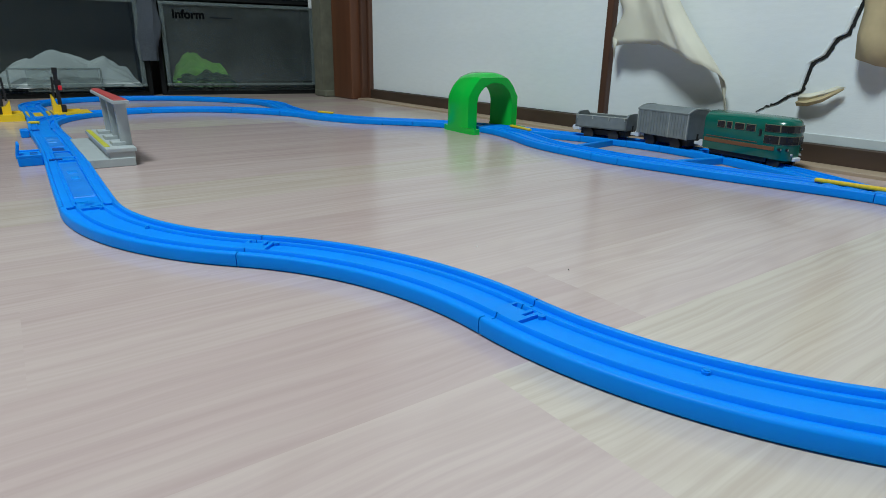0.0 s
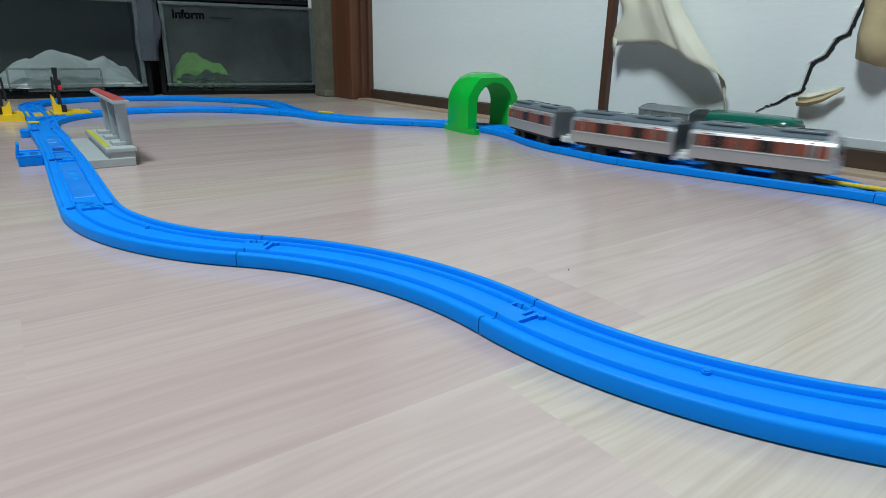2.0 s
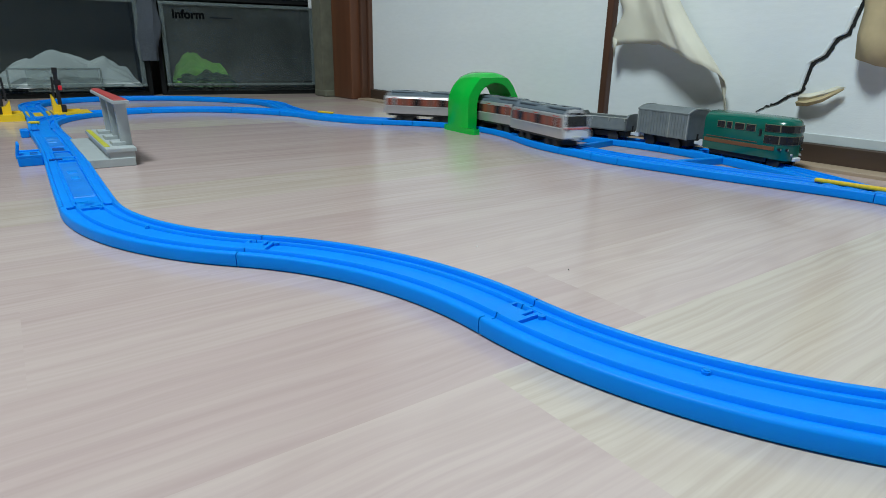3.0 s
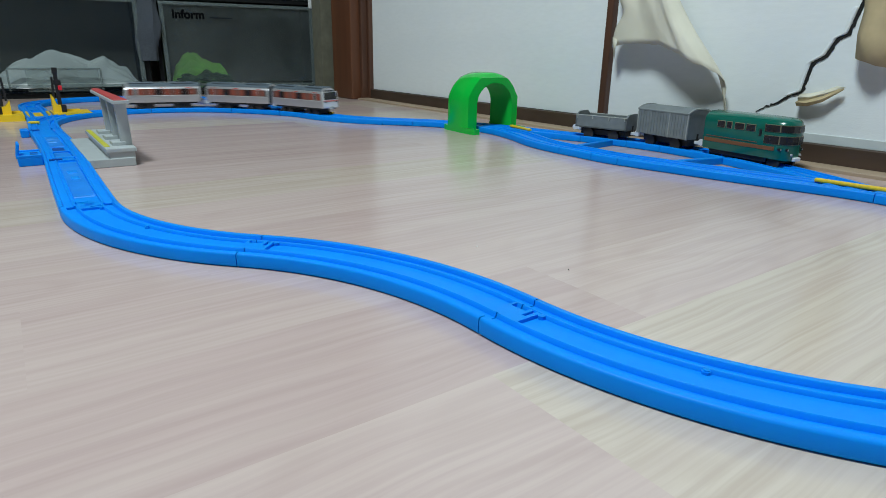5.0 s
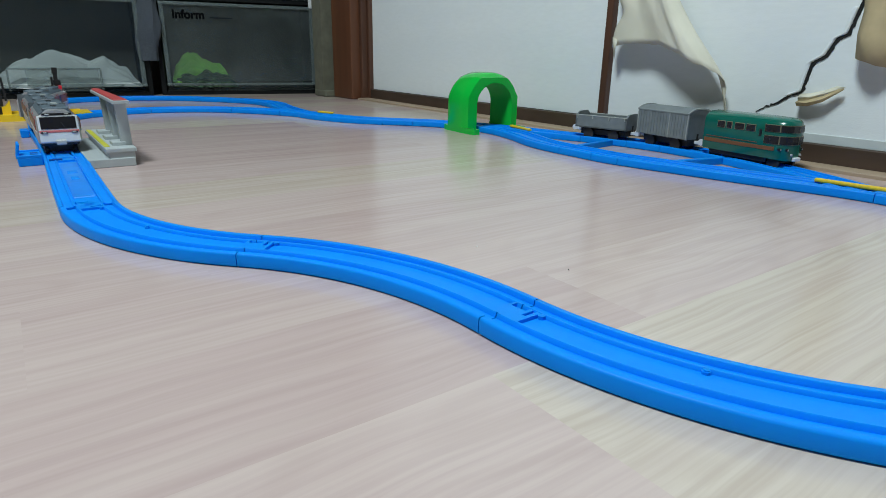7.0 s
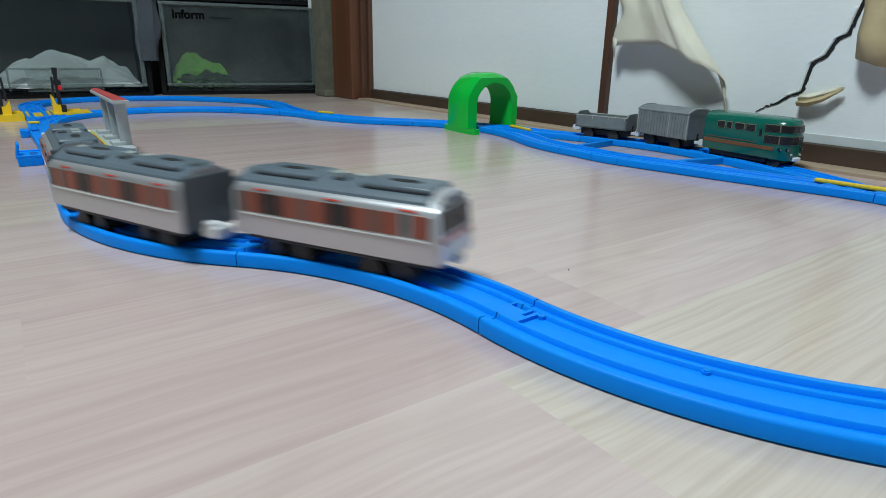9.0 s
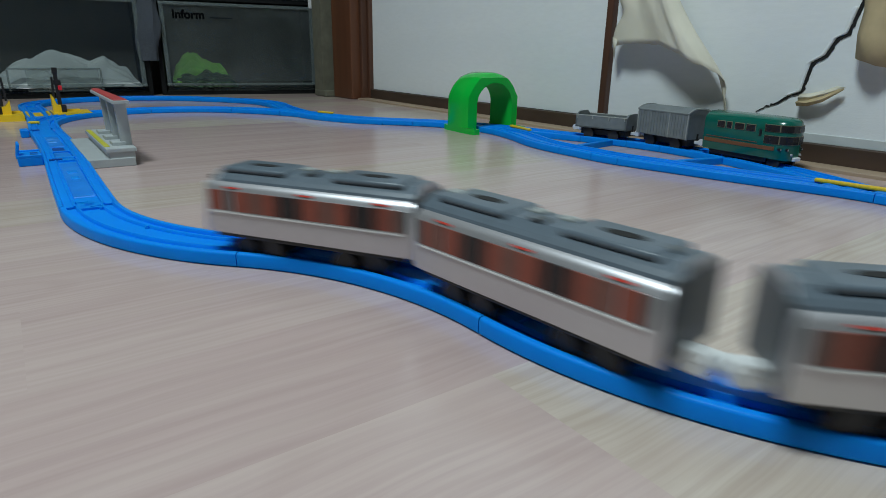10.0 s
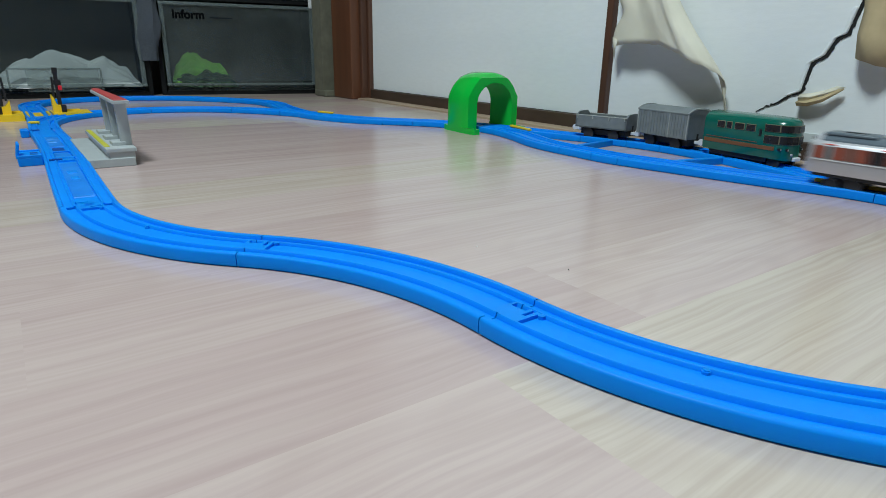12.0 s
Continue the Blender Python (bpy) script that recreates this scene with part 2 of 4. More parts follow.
M_LAMP = glow("lamp_cover_glow", (0.76, 0.94, 1.0), 3.0)


# ---- mesh helpers
def to_ob(name, bm, material, smooth=False):
    me = bpy.data.meshes.new(name)
    bm.normal_update()
    bm.to_mesh(me)
    bm.free()
    me.materials.append(material)
    if smooth:
        for f in me.polygons:
            f.use_smooth = True
        me.set_sharp_from_angle(angle=radians(38))
    return new(name, me)


def part(name, bm, material, parent, label="", smooth=False):
    ob = to_ob(name, bm, material, smooth)
    ob.parent = parent
    if label:
        ob["label"] = label
    return ob


def box(bm, cx, cy, cz, sx, sy, sz, bevel=0.0, rot=None, segments=2):
    r = bmesh.ops.create_cube(bm, size=1.0)
    vs = r["verts"]
    m = Matrix.Translation((cx, cy, cz)) @ (rot if rot else Matrix.Identity(4)) @ Matrix.Diagonal((sx, sy, sz, 1))
    bmesh.ops.transform(bm, matrix=m, verts=vs)
    if bevel:
        es = list({e for v in vs for e in v.link_edges})
        bmesh.ops.bevel(bm, geom=es, offset=bevel, segments=segments, affect="EDGES", profile=0.5)
    return bm


def one_box(*a, **k):
    return box(bmesh.new(), *a, **k)


def cyl(bm, cx, cy, cz, r, depth, axis="Z", seg=20, r2=None):
    rot = {"Z": Matrix.Identity(4), "Y": Matrix.Rotation(radians(90), 4, "X"), "X": Matrix.Rotation(radians(90), 4, "Y")}[axis]
    bmesh.ops.create_cone(bm, cap_ends=True, segments=seg, radius1=r, radius2=r if r2 is None else r2, depth=depth,
                          matrix=Matrix.Translation((cx, cy, cz)) @ rot)
    return bm


def prism(bm, outline, axis, a, b, close=True):
    """A closed outline of (p, q) pairs pushed along an axis from a to b."""
    place = {"X": lambda p, q, d: (d, p, q), "Y": lambda p, q, d: (p, d, q), "Z": lambda p, q, d: (p, q, d)}[axis]
    lo = [bm.verts.new(place(p, q, a)) for p, q in outline]
    hi = [bm.verts.new(place(p, q, b)) for p, q in outline]
    n = len(outline)
    for i in range(n):
        bm.faces.new((lo[i], lo[(i + 1) % n], hi[(i + 1) % n], hi[i]))
    bm.faces.new(lo[::-1])
    bm.faces.new(hi)
    bmesh.ops.recalc_face_normals(bm, faces=bm.faces)
    return bm


def loft(bm, rings, cap=True):
    """Closed rings of equal length joined one to the next."""
    vs = [[bm.verts.new(p) for p in r] for r in rings]
    n = len(rings[0])
    for a, b in zip(vs, vs[1:]):
        for i in range(n):
            bm.faces.new((a[i], a[(i + 1) % n], b[(i + 1) % n], b[i]))
    if cap:
        bm.faces.new(vs[0][::-1])
        bm.faces.new(vs[-1])
    bmesh.ops.recalc_face_normals(bm, faces=bm.faces)
    return bm


def empty(name, m):
    ob = new(name)
    ob.empty_display_size = 0.02
    ob.matrix_world = m
    return ob


# ---- the track's plan: pieces of (length, turn in degrees), each laid end to end
RAIL_W, RAIL_H = 0.0365, 0.0083
R45 = 0.2145 * math.pi / 4
START = (-0.2515, 0.4099)
FRONT = [(R45, 45), (R45, -45), (R45, 45), (R45, 45), (R45, 45), (0.0872, 23.3)]
BACK = [(0.2096, -1.0), (0.2164, 3.1), (0.060, -1.8), (0.0658, -1.9), (0.1433, -41.5), (0.1323, -47.3), (0.1548, -44.9), (0.1068, -16.1),
        (0.1068, -16.1), (0.1154, 31.7), (0.051, -0.6), (0.1866, -54.6), (0.0690, -11.5), (0.0917, 22.05), (0.0523, -2.9), (0.0309, 13.6),
        (0.192, 4.1), (0.0447, -12.7), (0.0830, -23.6)]
OUTER = [(0.0950, 1.6), (0.1156, 2.0), (0.1066, 0.1), (0.1409, -49.7), (0.1345, -50.9), (0.1563, -37.9), (0.095, -5.6), (0.1755, -48.6), (0.148, 7.7), (0.2083, 47.0)]
SIDING = [(0.1655, -30.2), (0.1239, 5.7), (0.07, -10.7), (0.05, -7.6), (0.096, -14.7), (0.1466, -15.0), (0.0324, 27.2)]


def run(start, heading, length, turn, step=0.008):
    """Stations (x, y, heading in radians) along one piece."""
    n = max(2, math.ceil(length / step))
    x, y, th = start[0], start[1], heading
    k, d = radians(turn) / n, length / n
    out = [(x, y, th)]
    for _ in range(n):
        th += k / 2
        x, y = x + d * math.cos(th), y + d * math.sin(th)
        th += k / 2
        out.append((x, y, th))
    return out


def lay(start, heading, pieces):
    runs = []
    for length, turn in pieces:
        r = run(start, heading, length, turn)
        runs.append(r)
        start, heading = r[-1][:2], r[-1][2]
    return runs


FRONT_RUNS = lay(START, radians(-53.35), FRONT)
BACK_RUNS = lay(START, radians(125.52), BACK)
OUTER_RUNS = lay(BACK_RUNS[3][-1][:2], BACK_RUNS[3][-1][2], OUTER)
SIDING_RUNS = lay(BACK_RUNS[10][-1][:2], BACK_RUNS[10][-1][2], SIDING)


def loop_path():
    """The main loop's centre line in the direction of travel, as points with their distance from START."""
    pts = [Vector(FRONT_RUNS[0][0][:2])]
    for r in FRONT_RUNS:
        pts += [Vector(s[:2]) for s in r[1:]]
    for r in reversed(BACK_RUNS):
        pts += [Vector(s[:2]) for s in reversed(r[:-1])]
    dist = [0.0]
    for a, b in zip(pts, pts[1:]):
        dist.append(dist[-1] + (b - a).length)
    return np.array([tuple(q) for q in pts]), np.array(dist)


LOOP, LOOP_S = loop_path()


def on_loop(s):
    s = s % LOOP_S[-1]
    return Vector((np.interp(s, LOOP_S, LOOP[:, 0]), np.interp(s, LOOP_S, LOOP[:, 1])))


# ---- structure
def floor():
    base = tagged(to_ob("floor", one_box(0, 0, 0, U1 - U0 + 0.2, V1 - V0 + 0.2, 0.02), M_SUBFLOOR), "pale pinkish wood-print floor boards, slightly glossy", "floor", kind="structure")
    base.matrix_world = room_pose((U0 + U1) / 2, (V0 + V1) / 2, -0.0125)
    return base


def walls_and_ceiling():
    # added shell that closes the room round the lamp
    h, t = CEILING, 0.06
    cu, cv = (U0 + U1) / 2, (V0 + V1) / 2
    for name, u, v, su, sv in (("wall_back", U0 - t / 2, cv, t, V1 - V0 + 0.3), ("wall_front", U1 + t / 2, cv, t, V1 - V0 + 0.3), ("wall_side", cu, V0 - t / 2, U1 - U0, t)):
        w = to_ob(name, one_box(0, 0, h / 2, su, sv, h), M_WALL)
        w.matrix_world = room_pose(u, v)
        tagged(w, "plain dark beige wall, added to close the room", "wall", kind="structure")
    c = to_ob("ceiling", one_box(0, 0, 0.03, U1 - U0 + 0.2, V1 - V0 + 0.3, 0.06), M_CEIL)
    c.matrix_world = room_pose(cu, cv, h)
    tagged(c, "plain dull ceiling, added to close the room", "ceiling", kind="structure")
    back = to_ob("wall_doors", one_box(0, 0.05 + 0.02, h / 2, U1 - U0 + 0.2, 0.04, h), M_WALL)
    back.matrix_world = room_pose(cu, V1 + 0.01)
    tagged(back, "plain wall behind the sliding doors", "wall", kind="structure")
    # return wall with the pillar at the far end of the doors
    p = to_ob("wall_plaster", one_box(0, 0, h / 2, 0.05, 0.055, h), M_PLASTER)
    p.matrix_world = room_pose(-1.475, 0.6905)
    tagged(p, "rough olive plaster wall strip beside the pillar", "wall", kind="structure")
    s = to_ob("trim_plaster_foot", one_box(0, 0, 0.008, 0.066, 0.058, 0.016, 0.003), M_PLASTER)
    s.matrix_world = room_pose(-1.47, 0.6905)
    tagged(s, "low grey skirting at the plaster strip", "skirting", kind="structure")
    q = to_ob("trim_pillar", one_box(0, 0, h / 2, 0.10, 0.085, h, 0.003), M_PILLAR)
    q.matrix_world = room_pose(-1.385, 0.7287 - 0.002)
    tagged(q, "dark brown grained wooden corner pillar", "pillar", kind="structure")
    q2 = to_ob("trim_pillar_edge", one_box(0, 0, h / 2, 0.018, 0.03, h, 0.002), M_BROWN)
    q2.matrix_world = room_pose(-1.333, 0.722)
    tagged(q2, "dark brown door jamb strip", "jamb", kind="structure")
    sill = to_ob("trim_sill", one_box(0, 0, 0.0015, 3.2, 0.03, 0.005, 0.001), M_SILL)
    sill.matrix_world = room_pose(0.27, 0.712)
    tagged(sill, "pale worn wooden door sill strip on the floor", "sill", kind="structure")


def sliding_door(u0, u1, v, label, name, jamb=True):
    d = empty(name, room_pose(u0, v))
    w = u1 - u0
    part("panel", one_box(w / 2, 0.012, 0.9, w - 0.002, 0.016, 1.75), M_PAPER, d, "white textured paper panel")
    part("bottom_rail", one_box(w / 2, 0.008, 0.0135, w, 0.024, 0.021, 0.001), M_RAIL_WOOD, d, "dark brown bottom rail")
    part("top_rail", one_box(w / 2, 0.008, 1.79, w, 0.024, 0.03, 0.002), M_BROWN, d, "dark brown top rail")
    part("stile", one_box(0.0062, 0.005, 0.9, 0.0112, 0.024, 1.8, 0.0015), M_BROWN, d, "dark brown side stile")
    part("stile", one_box(w - 0.0074, 0.005, 0.9, 0.0112, 0.024, 1.8, 0.0015), M_BROWN, d, "dark brown side stile")
    return tagged(d, label, "sliding door", kind="structure")


def curl_sheet(rows, material, name, parent, label, thick=0.0006):
    """A thin sheet through rows of points, in the door's space, given a thickness."""
    bm = bmesh.new()
    vs = [[bm.verts.new(p) for p in r] for r in rows]
    for a, b in zip(vs, vs[1:]):
        for i in range(len(a) - 1):
            bm.faces.new((a[i], a[i + 1], b[i + 1], b[i]))
    bmesh.ops.recalc_face_normals(bm, faces=bm.faces)
    ob = part(name, bm, material, parent, label, smooth=True)
    s = ob.modifiers.new("thickness", "SOLIDIFY")
    s.thickness, s.offset = thick, 0
    return ob


def torn_paper(door, u0):
    """Torn outer paper of the second door: a big flap that hangs forward, a tear, folded scraps. Local x = u - u0, y towards the room is negative."""
    # hanging flap: lower edge from its free corner to where it still sticks
    low = [(-0.5890, 0.1270), (-0.5600, 0.1285), (-0.5323, 0.1293), (-0.5028, 0.1273), (-0.4787, 0.1207), (-0.4576, 0.1121), (-0.4385, 0.1035), (-0.4234, 0.0956), (-0.4184, 0.0846), (-0.417, 0.0704), (-0.4143, 0.0562)]
    outs = [0.012, 0.014, 0.019, 0.026, 0.030, 0.029, 0.024, 0.018, 0.012, 0.007, 0.003]
    rows = []
    n, cols = 22, 48
    for k in range(n + 1):
        t = k / n
        row = []
        for j in range(cols + 1):
            i = 10 * j / cols
            f = lambda seq: float(np.interp(i, range(11), seq))
            lx, lz, o = f([p[0] for p in low]), f([p[1] for p in low]), f(outs)
            tx, tz = -0.588 + 0.0010 * i, 0.30
            # frayed lower edge
            fray = t ** 6 * (0.0016 * noise.noise((i * 1.7, 9.0, 0.3)) + 0.0013 * noise.noise((i * 7.0, 4.0, 0.3)))
            bow = math.sin(min(1, t * 1.15) * math.pi / 2)
            x = tx + (lx - tx) * t
            z = tz + (lz - tz) * t + fray
            # the free edge is torn inwards
            x += 0.014 * math.exp(-((z - 0.170) / 0.016) ** 2) * max(0, 1 - i / 2.2)
            x += 0.012 * math.exp(-((z - 0.098) / 0.034) ** 2) * max(0, (i - 5.5) / 4.5)
            roll = math.sin(i * 1.15 + 0.4 + 0.9 * t) * (1 - abs(i - 5) / 6) + 0.45 * math.sin(i * 2.6 - 2.2 * t + 1.0) * max(0, 1 - i / 7)
            y = -0.004 - o * bow - 0.0062 * bow * roll + 0.0024 * noise.noise((i * 0.8, t * 5.0, 3.1)) + 0.0008 * noise.noise((i * 3.1, t * 14.0, 7.7))
            row.append((x - u0, min(y, -0.002), z))
        rows.append(row)
    curl_sheet(rows, M_PAPER_BACK, "torn_flap", door, "cream torn paper flap hanging forward")
    # small rag at the flap's free corner
    rag = [[(-0.590 - u0, -0.014, 0.138), (-0.576 - u0, -0.021, 0.134)], [(-0.589 - u0, -0.014, 0.126), (-0.577 - u0, -0.022, 0.122)], [(-0.588 - u0, -0.010, 0.114), (-0.584 - u0, -0.014, 0.108)]]
    curl_sheet(rag, M_PAPER_BACK, "paper_rag", door, "small cream paper rag")
    # thin torn rim that runs down from the flap's foot
    rim = [[(x - u0, -0.0045, z), (x + 0.003 - u0, -0.0050, z)] for x, z in ((-0.417, 0.066), (-0.4145, 0.055), (-0.411, 0.047))]
    curl_sheet(rim, M_PAPER_BACK, "torn_rim", door, "frayed paper edge")
    part("paper_strip", one_box(0.62, 0.0034, 0.0290, 0.80, 0.0016, 0.0100, 0.0004), M_STRIP, door, "greyish loose paper strip above the rail")
    # the tear: a near-black strip laid on the paper for the gap's shade, widening upwards
    tear = [(-0.282, 0.205), (-0.2865, 0.172), (-0.290, 0.159), (-0.2945, 0.139), (-0.304, 0.1345), (-0.312, 0.117), (-0.3245, 0.109), (-0.3275, 0.093), (-0.330, 0.078), (-0.345, 0.0715), (-0.355, 0.064), (-0.366, 0.0595), (-0.378, 0.0525)]
    wid = [0.0045, 0.0036, 0.0034, 0.0034, 0.0036, 0.0036, 0.0038, 0.0034, 0.0028, 0.0026, 0.0022, 0.0014, 0.0005]
    bm = bmesh.new()
    left, right = [], []
    fine = []
    for (a, b, wa, wb) in zip(tear, tear[1:], wid, wid[1:]):
        for j in range(6):
            t = j / 6
            fine.append((a[0] + (b[0] - a[0]) * t, a[1] + (b[1] - a[1]) * t, wa + (wb - wa) * t))
    fine.append((*tear[-1], wid[-1]))
    for i, (x, z, w) in enumerate(fine):
        jx, jz = 0.0022 * noise.noise((i * 0.9, 0, 5)), 0.0022 * noise.noise((i * 0.9, 7, 5))
        left.append(bm.verts.new((x - w / 2 + jx - u0, 0.0035, z + jz + w * 0.3)))
        right.append(bm.verts.new((x + w / 2 + jz - u0, 0.0035, z - jx - w * 0.3)))
    for i in range(len(left) - 1):
        bm.faces.new((left[i], right[i], right[i + 1], left[i + 1]))
    bmesh.ops.recalc_face_normals(bm, faces=bm.faces)
    ob = part("tear", bm, M_GAP, door, "dark jagged tear in the paper")
    s = ob.modifiers.new("thickness", "SOLIDIFY")
    s.thickness, s.offset = 0.001, 0
    # raised lip beside the tear
    lip = [[(x - w / 2 - u0 + 0.0005, 0.0026, z + w * 0.3), (x - w / 2 - 0.004 - u0, 0.0016 + 0.0008 * noise.noise((i, 2, 2)), z + 0.001)] for i, (x, z, w) in enumerate(fine[9:54])]
    curl_sheet([[r[0] for r in lip], [r[1] for r in lip]], M_PAPER, "torn_lip", door, "lifted white paper edge")
    # folded scraps at the tear's bend
    for dz, out, mt in ((0.0, 0.006, M_PAPER_BACK), (-0.006, 0.009, M_TAN)):
        rows = [[(-0.330 - u0, 0.002, 0.076 + dz), (-0.318 - u0, -0.004, 0.0775 + dz), (-0.303 - u0, -0.006, 0.0815 + dz), (-0.292 - u0, -0.004, 0.0865 + dz * 0.4)],
                [(-0.329 - u0, -out, 0.0735 + dz), (-0.317 - u0, -out * 1.15, 0.0735 + dz), (-0.302 - u0, -out * 1.1, 0.0785 + dz), (-0.284 - u0, -out * 0.5, 0.0858 + dz * 0.3)],
                [(-0.329 - u0, -out * 0.6, 0.0695 + dz), (-0.317 - u0, -out * 0.7, 0.0700 + dz), (-0.303 - u0, -out * 0.6, 0.0755 + dz), (-0.286 - u0, -0.003, 0.0845 + dz * 0.3)]]
        curl_sheet(rows, mt, "paper_scrap", door, "folded tan paper scrap")
    # second flap high at the tear's far side
    rows = []
    for k in range(9):
        t = k / 8
        z = 0.30 - t * 0.185
        x0 = -0.292 + 0.013 * t + 0.003 * noise.noise((k * 0.9, 3, 8))
        rows.append([(x0 + 0.030 * s - u0, -0.002 - (0.004 + 0.014 * t) * math.sin(0.4 + 2.2 * s), z - 0.008 * s * t + 0.002 * noise.noise((k, s * 3, 1))) for s in (0, 0.25, 0.5, 0.75, 1.0, 1.4)])
    curl_sheet(rows, M_TAN, "torn_flap", door, "tan torn paper flap")


def pendant_lamp():
    lamp = empty("pendant_lamp", pose(LAMP.x, LAMP.y, CEILING))
    drop = LAMP_Z - CEILING
    part("canopy", cyl(bmesh.new(), 0, 0, -0.02, 0.05, 0.04, seg=24), M_WHITE, lamp)
    part("cord", cyl(bmesh.new(), 0, 0, drop / 2, 0.004, -drop - 0.08, seg=8), M_WHITE, lamp)
    part("shade", cyl(bmesh.new(), 0, 0, drop + 0.085, 0.235, 0.06, seg=40, r2=0.12), M_WHITE, lamp, "white round shade")
    part("tube_ring", cyl(bmesh.new(), 0, 0, drop + 0.030, 0.20, 0.035, seg=40, r2=0.21), M_LAMP, lamp, "glowing white ring")
    tagged(lamp, "round white glowing pendant lamp on a cord", "pendant lamp")


# ---- track
def profile():
    w, h = RAIL_W / 2, RAIL_H
    half = [(w - 0.0012, 0.0), (w - 0.0012, 0.0008), (w, 0.0010), (w + 0.0001, h - 0.0014), (w - 0.0003, h - 0.0005), (w - 0.0010, h), (0.0149, h), (0.0146, h - 0.0003), (0.0143, 0.0056),
            (0.0088, 0.0056), (0.0083, h - 0.0006), (0.0080, h - 0.0003), (0.0073, h - 0.0003), (0.0070, h - 0.0006), (0.0066, 0.0061)]
    return half + [(-a, b) for a, b in reversed(half)]


def flat_profile():
    """Straight rails: wide shoulders with shallow wheel tracks and a shallow middle panel."""
    w, h = RAIL_W / 2, RAIL_H
    half = [(w - 0.0012, 0.0), (w - 0.0012, 0.0008), (w, 0.0010), (w + 0.0001, h - 0.0014), (w - 0.0003, h - 0.0005), (w - 0.0010, h), (0.0160, h), (0.0157, h - 0.0006), (0.0150, h - 0.0014),
            (0.0100, h - 0.0014), (0.0094, h - 0.0006), (0.0084, h - 0.0006), (0.0081, h - 0.0022)]
    return half + [(-a, b) for a, b in reversed(half)]


def sweep(bm, stations, drop=0.0, trim=0.0003, prof=None):
    prof = prof or profile()
    st = list(stations)
    rings = []
    for i, (x, y, th) in enumerate(st):
        if i == 0:
            x, y = x + trim * math.cos(th), y + trim * math.sin(th)
        if i == len(st) - 1:
            x, y = x - trim * math.cos(th), y - trim * math.sin(th)
        nx, ny = -math.sin(th), math.cos(th)
        rings.append([(x + nx * a, y + ny * a, max(0.0, b - drop)) for a, b in prof])
    return loft(bm, rings)


def shift(bm, x, y):
    bmesh.ops.translate(bm, verts=bm.verts, vec=(-x, -y, 0))
    return bm


def joint_tab(parent, s, sign):
    """Where two rails hook together: a raised tongue across the middle, with a pocket and a slot left open in it."""
    x, y, th = s
    lx, ly = x - parent.location.x, y - parent.location.y
    bm = bmesh.new()
    r = Matrix.Rotation(th, 4, "Z")
    zb, zt = 0.0050, RAIL_H - 0.0005
    for a0, a1, n0, n1 in ((-0.0045, 0.0072, -0.0070, 0.0030), (0.0052, 0.0072, 0.0030, 0.0070), (-0.0045, -0.0030, 0.0030, 0.0070), (0.0072, 0.0092, -0.0070, -0.0002), (0.0092, 0.0112, -0.0070, 0.0070)):
        o = r @ Vector((sign * (a0 + a1) / 2, (n0 + n1) / 2, 0))
        box(bm, lx + o.x, ly + o.y, (zb + zt) / 2, a1 - a0, n1 - n0, zt - zb, rot=r)
    part("joint_hook", bm, M_BLUE, parent)
    bm = bmesh.new()
    o = r @ Vector((sign * 0.0128, 0.0062, 0))
    cyl(bm, lx + o.x, ly + o.y, 0.0066, 0.0016, 0.0024, seg=14)
    part("joint_pin", bm, M_BLUE, parent, smooth=True)


def stud(parent, s, off=0.0):
    x, y, th = s
    lx, ly = x - math.sin(th) * off - parent.location.x, y + math.cos(th) * off - parent.location.y
    bm = cyl(bmesh.new(), lx, ly, 0.0065, 0.0017, 0.0026, seg=14)
    bmesh.ops.bevel(bm, geom=[e for e in bm.edges if e.verts[0].co.z > 0.0075 and e.verts[1].co.z > 0.0075], offset=0.0006, segments=2, affect="EDGES")
    part("stud", bm, M_BLUE, parent, smooth=True)


def rail(stations, label, tabs=True, studs=True, name="track_rail", prof=None):
    x, y, _ = stations[0]
    ob = to_ob(name, shift(sweep(bmesh.new(), stations, prof=prof), x, y), M_BLUE, smooth=True)
    ob.location = (x, y, 0)
    if tabs:
        joint_tab(ob, stations[0], 1)
    if studs:
        stud(ob, stations[len(stations) // 2], 0.0064)
    return tagged(ob, label, "toy rail", "toy train rails")


def turnout(main, side, label, lever_at, lever_off, web=None):
    """A set of points: two branches from one toe, with a yellow lever and a web between the branches."""
    x, y, _ = main[0]
    ob = empty("track_turnout", pose(x, y, 0))
    part("main_branch", shift(sweep(bmesh.new(), main), x, y), M_BLUE, ob, smooth=True)
    part("side_branch", shift(sweep(bmesh.new(), side, 0.0004), x, y), M_BLUE, ob, smooth=True)
    (ax, ay), (bx, by) = lever_at, lever_off
    d = Vector((bx - ax, by - ay))
    bm = bmesh.new()
    box(bm, (ax + bx) / 2 - x, (ay + by) / 2 - y, RAIL_H + 0.0008, d.length, 0.0056, 0.0034, 0.0012, rot=Matrix.Rotation(math.atan2(d.y, d.x), 4, "Z"))
    part("lever", bm, M_YELLOW, ob, "yellow switch lever")
    if web:
        (ax, ay), (bx, by) = web
        d = Vector((bx - ax, by - ay))
        part("web", one_box((ax + bx) / 2 - x, (ay + by) / 2 - y, RAIL_H * 0.45, d.length, 0.007, RAIL_H * 0.9, 0.0005, rot=Matrix.Rotation(math.atan2(d.y, d.x), 4, "Z")), M_BLUE, ob)
    return tagged(ob, label, "toy turnout", "toy train turnouts")


def join(runs):
    out = list(runs[0])
    for r in runs[1:]:
        out += r[1:]
    return out


